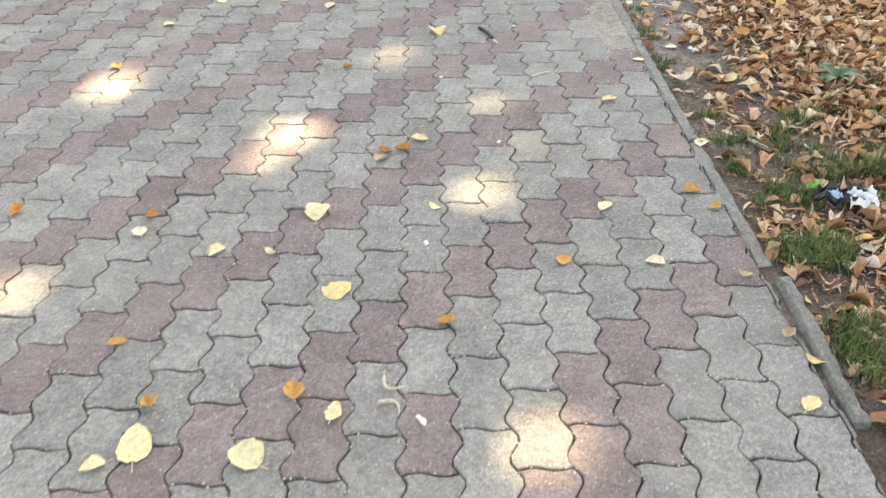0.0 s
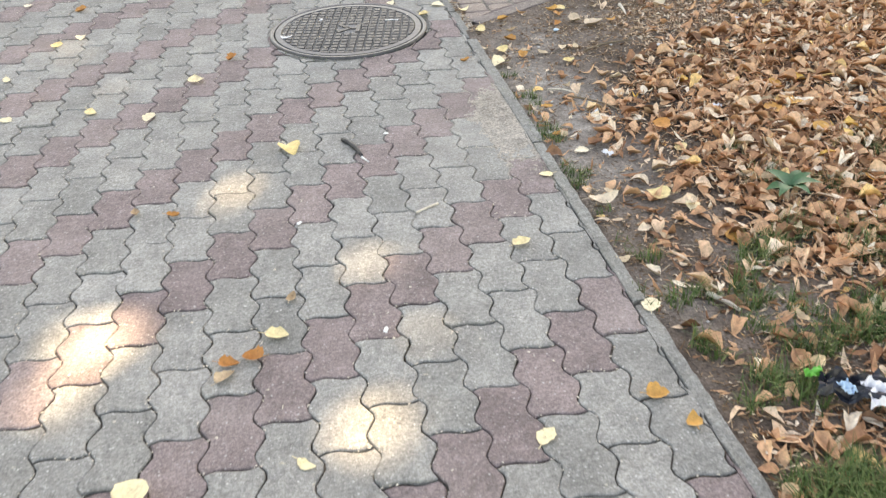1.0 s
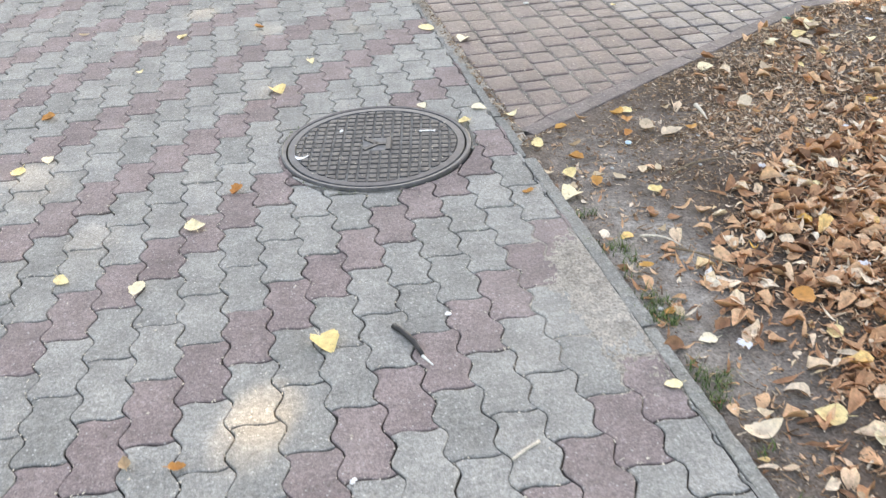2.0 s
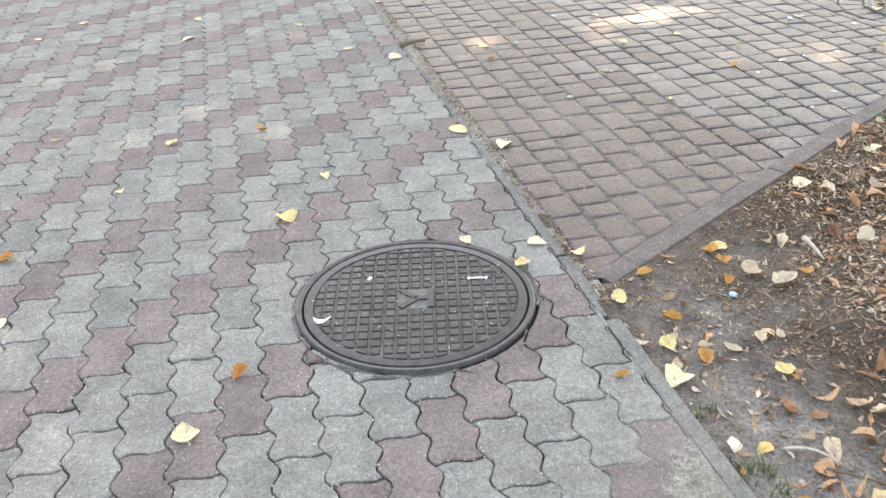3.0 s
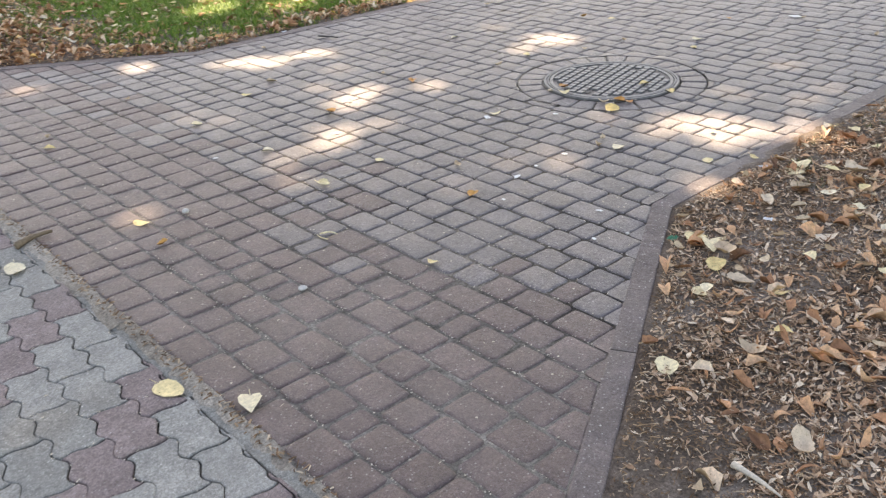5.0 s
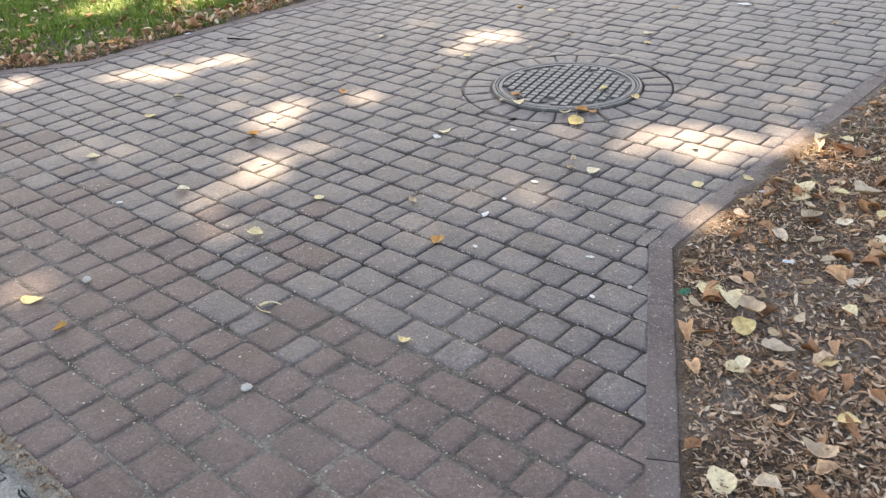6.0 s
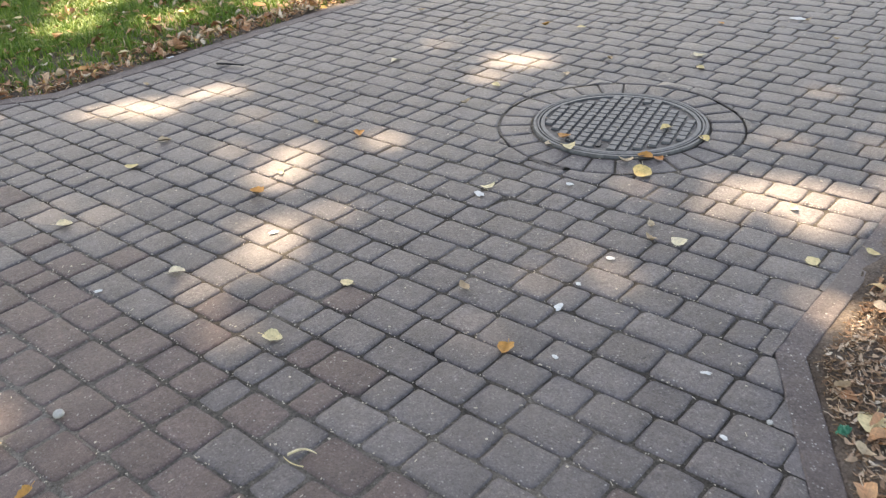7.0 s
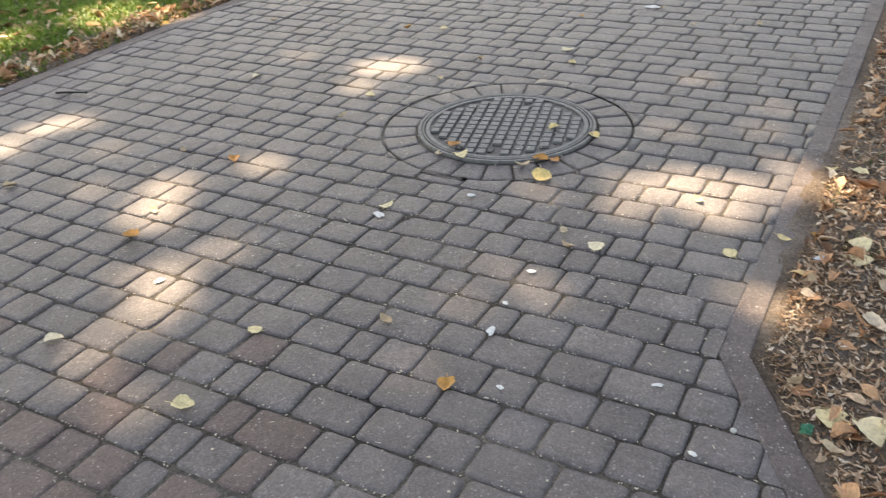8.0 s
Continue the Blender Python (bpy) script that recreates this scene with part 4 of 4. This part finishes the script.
def grass():
    lawn = Pile()
    for _ in range(42000):
        x, y = random.uniform(1.12, 5.8), random.uniform(7.4, 10.8)
        e = y - high_edge(x) - 0.13
        if e < 0 or x + y * 0.66 > 10.9 + 0.3 * noise.noise((x * 3, y * 3, 0)):
            continue
        if random.random() > min(0.06 + e * 1.8, 1) * (0.75 + 0.8 * noise.noise((x * 2.4, y * 2.4, 4))) * min(max((x - 2.3) / 1.2, 0.08), 1):
            continue
        tuft(lawn, x, y, rough_ground(x, y), 0.055, 5, 1.7)
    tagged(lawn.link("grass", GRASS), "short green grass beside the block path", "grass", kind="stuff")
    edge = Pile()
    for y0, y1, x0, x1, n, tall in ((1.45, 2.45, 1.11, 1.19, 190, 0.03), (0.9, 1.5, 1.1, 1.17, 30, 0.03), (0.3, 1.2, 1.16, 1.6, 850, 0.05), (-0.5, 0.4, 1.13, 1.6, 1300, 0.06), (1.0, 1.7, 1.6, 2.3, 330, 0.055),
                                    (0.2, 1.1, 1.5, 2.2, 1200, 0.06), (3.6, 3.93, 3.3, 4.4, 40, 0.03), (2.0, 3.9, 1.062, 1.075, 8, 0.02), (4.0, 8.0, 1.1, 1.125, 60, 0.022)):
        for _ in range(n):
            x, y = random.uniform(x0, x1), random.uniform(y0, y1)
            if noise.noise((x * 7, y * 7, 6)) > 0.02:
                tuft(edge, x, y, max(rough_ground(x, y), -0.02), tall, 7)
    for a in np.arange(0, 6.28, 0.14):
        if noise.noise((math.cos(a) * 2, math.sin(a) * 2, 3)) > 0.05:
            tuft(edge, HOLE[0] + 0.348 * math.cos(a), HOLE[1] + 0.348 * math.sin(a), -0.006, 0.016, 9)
    tagged(edge.link("grass", SHADED_GRASS), "sparse green tufts along the kerb and soil", "grass", kind="stuff")


# ---- small things ----
def stick(name, a, b, r, material, label, category, z0=0.004, bow=0.1, taper=0.4, parent=None):
    """A thin bent rod lying between two points."""
    a, b = Vector(a), Vector(b)
    n, k = 7, 6
    d = b - a
    side = Vector((-d.y, d.x))
    verts, faces = [], []
    for i in range(n + 1):
        u = i / n
        c = a + d * u + side * bow * math.sin(u * 3.14)
        q = r * (1 - taper * u) * random.uniform(0.85, 1.15)
        for j in range(k):
            t = 2 * math.pi * j / k
            s = side.normalized()
            verts.append((c.x + s.x * q * math.cos(t), c.y + s.y * q * math.cos(t), z0 + r + q * math.sin(t)))
    for i in range(n):
        faces += [(i * k + j, i * k + (j + 1) % k, (i + 1) * k + (j + 1) % k, (i + 1) * k + j) for j in range(k)]
    faces += [tuple(range(k))[::-1], tuple(n * k + j for j in range(k))]
    ob = raw(name, verts, faces, material, parent, smooth=True)
    return tagged(ob, label, category) if parent is None else tagged(ob, label)


def crumple(name, w, d, h, material, parent=None, seed=0.0):
    """A crumpled sheet of film."""
    n = 9
    verts = [((i / n - 0.5) * w * (1 + 0.15 * noise.noise((j * 0.6, seed, 1))), (j / n - 0.5) * d * (1 + 0.2 * noise.noise((i * 0.5, seed, 4))), h * (0.55 + noise.noise((i * 0.55, j * 0.55, seed)))) for j in range(n + 1) for i in range(n + 1)]
    faces = [(j * (n + 1) + i, j * (n + 1) + i + 1, (j + 1) * (n + 1) + i + 1, (j + 1) * (n + 1) + i) for j in range(n) for i in range(n)]
    return raw(name, verts, faces, material, parent)


def pebble(x, y, r, material=None, label="small pale pebble on the ground", flat=0.5, z=0.003):
    bm = bmesh.new()
    bmesh.ops.create_icosphere(bm, subdivisions=2, radius=r)
    for v in bm.verts:
        v.co *= 1 + 0.25 * noise.noise(v.co * (0.8 / r) + Vector((x, y, 0)))
        v.co.z *= flat
    for f in bm.faces:
        f.smooth = True
    ob = part("pebble", bm, material or PEBBLE)
    ob.matrix_basis = pose(x, y, z + r * flat * 0.8, 0, 0, random.uniform(0, 360))
    tagged(ob, label, "pebble")


def small_things():
    quill = new("quill")
    tagged(quill, "black feather quill with a white tip on pavers", "feather")
    stick("shaft", (0.474, 2.03), (0.52, 1.90), 0.0085, BLACK, "", "", 0.001, 0.06, 0.25, quill)
    stick("tip", (0.52, 1.90), (0.537, 1.86), 0.0042, WHITE, "white tip", "", 0.001, 0.0, 0.5, quill)
    g = rough_ground(1.38, 0.57)
    wrap = new("wrapper")
    wrap.matrix_basis = pose(1.385, 0.575, g + 0.034, 6, -8, -32) @ Matrix.Scale(1.25, 4)
    tagged(wrap, "crumpled black, white and green plastic wrapper on leaves", "litter")
    crumple("film", 0.1, 0.06, 0.03, PLASTIC_BLACK, wrap, 1.3)
    o = crumple("film", 0.055, 0.062, 0.03, PLASTIC_WHITE, wrap, 1.9)
    o.matrix_basis = pose(0.045, -0.012, 0.006, 0, 6, 20)
    o = crumple("film", 0.03, 0.02, 0.012, PLASTIC_GREEN, wrap, 2.7)
    o.matrix_basis = pose(-0.06, 0.022, 0.008, 0, 0, 15)
    o = crumple("film", 0.02, 0.03, 0.014, BLUE, wrap, 3.2)
    o.matrix_basis = pose(-0.008, -0.01, 0.016, 0, 0, 35)
    stick("bark_strip", (1.055, 5.485), (1.195, 5.52), 0.013, BARK, "curled strip of brown bark on the kerb", "bark", 0.0, 0.12, 0.5)
    stick("wood_chip", (1.83, 3.08), (1.81, 2.95), 0.009, PALE_WOOD, "bleached pale wood chip on the soil", "wood chip", -0.015, 0.03, 0.7)
    stick("wood_chip", (1.26, 0.985), (1.305, 0.905), 0.0075, PALE_WOOD, "bleached pale wood chip on the soil", "wood chip", -0.012, 0.05, 0.3)
    stick("twig", (1.868, 4.755), (1.91, 4.705), 0.0036, YELLOW_LEAF, "thin curled yellow stalk on the blocks", "twig", 0.003, 0.25, 0.5)
    stick("twig", (1.865, 4.70), (1.86, 4.76), 0.0018, YELLOW_LEAF, "thin yellow stalk on the blocks", "twig", 0.003, 0.1, 0.5)
    stick("twig", (3.61, 7.28), (3.665, 7.13), 0.006, BLACK, "dark broken twig on the blocks", "twig", 0.003, 0.04, 0.3)
    stick("twig", (0.63, 1.52), (0.7, 1.555), 0.004, PALE_WOOD, "short pale stalk on the pavers", "twig", 0.002, 0.03, 0.1)
    stick("twig", (3.05, 3.86), (3.2, 3.9), 0.006, PALE_WOOD, "pale broken twig on the soil", "twig", -0.012, 0.05, 0.3)
    for a, b in (((2.9, 3.6), (3.2, 3.82)), ((2.6, 3.3), (2.9, 3.35)), ((1.5, 2.6), (1.72, 2.66)), ((1.3, 2.2), (1.45, 2.0)), ((3.2, 3.7), (3.5, 3.62))):
        stick("twig", a, b, 0.004, BARK, "thin brown twig on the soil", "twig", -0.012, 0.1, 0.4)
    stick("leaf_stalk", (0.12, -0.14), (0.165, -0.175), 0.0055, PALE_WOOD, "pale curled seed husk on the pavers", "husk", 0.002, 0.4, 0.6)
    stick("leaf_stalk", (0.13, -0.06), (0.175, -0.095), 0.0055, PALE_WOOD, "pale curled seed husk on the pavers", "husk", 0.002, -0.4, 0.6)
    pebble(1.628, 5.305, 0.014, label="white pebble on the brown blocks", flat=0.7)
    pebble(1.604, 4.47, 0.016, label="pale flat stone set among the blocks", flat=0.25)
    pebble(1.465, 2.865, 0.012, BLUE, "pale blue bottle cap in the soil", 0.5, -0.015)
    pebble(2.593, 3.949 + 0.01, 0.008, label="white pebble on the edging")
    for i in range(26):
        x, y = random.uniform(1.15, 1.9), random.uniform(0.2, 2.9)
        pebble(x, y, random.uniform(0.004, 0.008), label="small pale pebble in the soil", z=rough_ground(x, y))
    g = rough_ground(2.66, 3.84)
    o = crumple("plastic_scrap", 0.035, 0.025, 0.012, PLASTIC_TEAL, None, 5.1)
    o.matrix_basis = pose(2.656, 3.82, g + 0.008)
    tagged(o, "small crumpled teal-green plastic scrap on soil", "litter")
    for x, y, w in ((2.96, 3.65, 0.03), (3.36, 3.9, 0.03), (1.8, 2.55, 0.025), (2.2, 2.7, 0.028), (3.56, 7.62, 0.035), (1.75, 1.95, 0.03), (1.28, 1.74, 0.035)):
        o = crumple("paper_scrap", w, w * 0.6, 0.01, PLASTIC_WHITE, None, x)
        o.matrix_basis = pose(x, y, rough_ground(x, y) + 0.02, 0, 0, x * 100)
        tagged(o, "torn white paper scrap on soil and leaves", "litter")
    for x, y, r, s in ((2.55, 5.6, 0.012, 1.4), (3.16, 5.22, 0.016, 1.6), (3.03, 4.62, 0.009, 1.5), (2.52, 4.48, 0.007, 1.5), (2.72, 4.6, 0.012, 1.8), (2.85, 4.62, 0.008, 1.2), (2.49, 4.02, 0.008, 1.4), (2.68, 4.15, 0.007, 2.0),
                       (0.21, -0.19, 0.008, 2.2), (0.23, 0.46, 0.007, 1.8), (0.47, 1.02, 0.006, 2.0), (2.0, 5.75, 0.008, 1.5), (3.4, 5.0, 0.01, 1.5), (5.85, 5.12, 0.03, 1.5), (0.62, 2.05, 0.008, 1.2), (0.3, 1.55, 0.007, 1.3)):
        spatter("dropping", x, y, 0.0042, r, s, random.uniform(0, 180), "white bird dropping dried on the paving")
    stick("twig", (1.25, 2.28), (1.34, 2.2), 0.004, PALE_WOOD, "bleached crooked twig on the soil", "twig", -0.014, 0.2, 0.5)
    feather = new("feather")
    g = rough_ground(1.34, 2.04)
    feather.matrix_basis = pose(1.34, 2.04, g + 0.006, 0, 0, -40)
    tagged(feather, "small black and white feather on the soil", "feather")
    v, f = leaf_mesh(0.05, 0.02, 0.15, 0.3, 0.2, 0.25)
    raw("down", v, f, WHITE, feather, "white downy half", smooth=True).matrix_basis = pose(0, 0.02, 0.004)
    v, f = leaf_mesh(0.05, 0.016, 0.1, 0.3, 0.2, 0.2)
    raw("vane", v, f, BLACK, feather, "black outer half", smooth=True).matrix_basis = pose(0.004, -0.018, 0.003)
    # broad-leaved weed among the litter
    weed = new("weed")
    g = rough_ground(1.7, 1.38)
    weed.matrix_basis = pose(1.7, 1.38, g + 0.03)
    tagged(weed, "low broad-leaved green weed among brown leaves", "plant")
    for i in range(8):
        v, f = leaf_mesh(random.uniform(0.06, 0.1), random.uniform(0.03, 0.045), -0.15, 0.2)
        o = raw("leaf", [(x, y + 0.045, z + 0.01) for x, y, z in v], f, WEED, weed, smooth=True)
        o.matrix_basis = pose(0, 0, 0, random.uniform(0, 25), 0, i * 45 + random.uniform(-15, 15))


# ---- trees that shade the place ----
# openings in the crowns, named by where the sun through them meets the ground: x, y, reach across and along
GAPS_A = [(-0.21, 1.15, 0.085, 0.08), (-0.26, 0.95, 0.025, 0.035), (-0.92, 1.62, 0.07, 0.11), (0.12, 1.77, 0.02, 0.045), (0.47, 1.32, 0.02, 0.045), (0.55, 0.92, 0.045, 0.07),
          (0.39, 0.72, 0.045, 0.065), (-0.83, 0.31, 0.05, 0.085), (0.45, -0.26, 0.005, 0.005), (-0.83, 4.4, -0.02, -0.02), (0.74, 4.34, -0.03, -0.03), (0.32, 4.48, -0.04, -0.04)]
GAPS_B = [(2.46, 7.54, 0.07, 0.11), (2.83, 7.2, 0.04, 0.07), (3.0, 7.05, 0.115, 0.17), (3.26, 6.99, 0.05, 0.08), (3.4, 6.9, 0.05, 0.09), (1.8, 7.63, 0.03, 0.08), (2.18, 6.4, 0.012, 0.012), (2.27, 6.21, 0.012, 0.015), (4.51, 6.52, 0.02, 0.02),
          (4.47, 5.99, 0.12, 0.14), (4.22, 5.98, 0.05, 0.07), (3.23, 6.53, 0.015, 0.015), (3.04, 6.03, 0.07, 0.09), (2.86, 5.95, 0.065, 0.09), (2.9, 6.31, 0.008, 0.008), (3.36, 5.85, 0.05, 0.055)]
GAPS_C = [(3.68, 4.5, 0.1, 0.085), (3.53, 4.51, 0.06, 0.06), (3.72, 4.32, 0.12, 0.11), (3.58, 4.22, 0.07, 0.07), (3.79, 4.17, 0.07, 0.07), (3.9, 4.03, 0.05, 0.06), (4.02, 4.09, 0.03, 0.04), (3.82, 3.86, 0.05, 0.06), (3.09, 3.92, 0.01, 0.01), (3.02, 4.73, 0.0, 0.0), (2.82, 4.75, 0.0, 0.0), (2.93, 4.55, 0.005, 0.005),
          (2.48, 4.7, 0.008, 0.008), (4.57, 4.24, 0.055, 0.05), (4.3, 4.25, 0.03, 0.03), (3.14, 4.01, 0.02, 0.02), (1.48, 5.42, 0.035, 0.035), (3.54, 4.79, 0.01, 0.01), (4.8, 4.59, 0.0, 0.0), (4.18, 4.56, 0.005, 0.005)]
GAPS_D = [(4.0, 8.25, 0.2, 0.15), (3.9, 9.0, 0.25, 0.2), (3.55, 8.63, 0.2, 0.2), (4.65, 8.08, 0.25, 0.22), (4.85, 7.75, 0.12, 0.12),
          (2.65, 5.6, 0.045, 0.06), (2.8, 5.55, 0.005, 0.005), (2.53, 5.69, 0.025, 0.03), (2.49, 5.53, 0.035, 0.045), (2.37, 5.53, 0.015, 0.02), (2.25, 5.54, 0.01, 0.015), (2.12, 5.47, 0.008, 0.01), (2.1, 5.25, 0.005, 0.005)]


def tree(name, foot, crown, reach, count, label):
    """A tree: tapered trunk, limbs, and a crown of many leaves."""
    base = new(name)
    base.matrix_basis = pose(*foot, -0.05)
    tagged(base, label, "tree", "shade trees")
    top = Vector((crown[0] - foot[0], crown[1] - foot[1], crown[2]))
    rods, f = [], []

    def rod(pts, r0, r1):
        n, k, o = len(pts), 9, len(rods)
        for i, p in enumerate(pts):
            r = r0 + (r1 - r0) * i / (n - 1)
            for j in range(k):
                a = 2 * math.pi * j / k
                rods.append((p.x + r * math.cos(a), p.y + r * math.sin(a), p.z))
        f.extend((o + i * k + j, o + i * k + (j + 1) % k, o + (i + 1) * k + (j + 1) % k, o + (i + 1) * k + j) for i in range(n - 1) for j in range(k))

    fork = Vector((top.x * 0.35, top.y * 0.35, top.z * 0.55))
    rod([Vector((0, 0, 0)), Vector((0, 0, 0.4)), fork * 0.5 + Vector((0.05, 0, 0)), fork, top * 0.95], 0.26, 0.05)
    dice = random.Random(int(foot[0] * 10))

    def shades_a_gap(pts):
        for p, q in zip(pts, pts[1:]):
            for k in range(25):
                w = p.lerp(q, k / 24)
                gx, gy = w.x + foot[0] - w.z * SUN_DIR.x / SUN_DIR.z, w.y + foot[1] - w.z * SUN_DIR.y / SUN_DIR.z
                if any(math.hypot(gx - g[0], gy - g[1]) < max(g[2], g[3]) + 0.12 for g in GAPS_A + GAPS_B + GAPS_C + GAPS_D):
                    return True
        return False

    for i in range(40):
        a = i * 0.7 + dice.random()
        tip = top + Vector((math.cos(a) * reach * 0.8, math.sin(a) * reach * 0.8, dice.uniform(-0.5, 1.2)))
        s = fork.lerp(top, dice.uniform(0.0, 0.7))
        limb = [s, s.lerp(tip, 0.5) + Vector((0, 0, 0.4)), tip]
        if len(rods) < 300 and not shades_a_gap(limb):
            rod(limb, 0.09, 0.015)
    raw("trunk", rods, f, TRUNK, base, smooth=True)
    rng = np.random.default_rng(int(abs(crown[0] * 13 + crown[1] * 7)))
    q = rng.normal(size=(count, 3))
    q *= (rng.random(count) ** 0.4 / np.linalg.norm(q, axis=1))[:, None]
    p = q * (reach, reach, 1.7) + crown
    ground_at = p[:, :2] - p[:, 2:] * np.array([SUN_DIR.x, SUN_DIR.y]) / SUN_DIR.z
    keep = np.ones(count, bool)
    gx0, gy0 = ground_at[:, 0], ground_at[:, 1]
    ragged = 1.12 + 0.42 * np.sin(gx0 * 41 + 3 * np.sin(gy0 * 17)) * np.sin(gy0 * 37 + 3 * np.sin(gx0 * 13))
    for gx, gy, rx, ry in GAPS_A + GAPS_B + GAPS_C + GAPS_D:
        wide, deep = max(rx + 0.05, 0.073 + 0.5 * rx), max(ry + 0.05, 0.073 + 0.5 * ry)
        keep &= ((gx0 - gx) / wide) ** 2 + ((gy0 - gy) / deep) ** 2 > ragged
    p = p[keep] - (foot[0], foot[1], -0.05)
    m = len(p)
    a, b = rng.normal(size=(m, 3)), rng.normal(size=(m, 3))
    a /= np.linalg.norm(a, axis=1)[:, None]
    b -= a * (a * b).sum(1)[:, None]
    b /= np.linalg.norm(b, axis=1)[:, None]
    s = rng.uniform(0.07, 0.11, m)[:, None]
    quad = np.stack([p - a * s, p + b * s * 0.62 - a * s * 0.1, p + a * s, p - b * s * 0.62 - a * s * 0.1], 1).reshape(-1, 3)
    raw("crown", quad.tolist(), np.arange(4 * m).reshape(-1, 4).tolist(), CROWN, base, "dense green crown of small leaves")


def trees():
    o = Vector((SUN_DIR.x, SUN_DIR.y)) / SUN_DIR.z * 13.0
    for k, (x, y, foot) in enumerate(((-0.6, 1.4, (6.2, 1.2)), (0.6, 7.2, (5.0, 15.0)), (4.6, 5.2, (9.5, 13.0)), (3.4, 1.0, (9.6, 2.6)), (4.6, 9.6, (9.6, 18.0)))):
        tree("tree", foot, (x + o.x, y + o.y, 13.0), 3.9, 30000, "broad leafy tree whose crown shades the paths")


ground()
manhole_letter()
manhole_plain()
borders()
scatter_leaves()
small_things()
litter()
chaff()
grass()
trees()
pavement_wavy()
pavement_blocks()
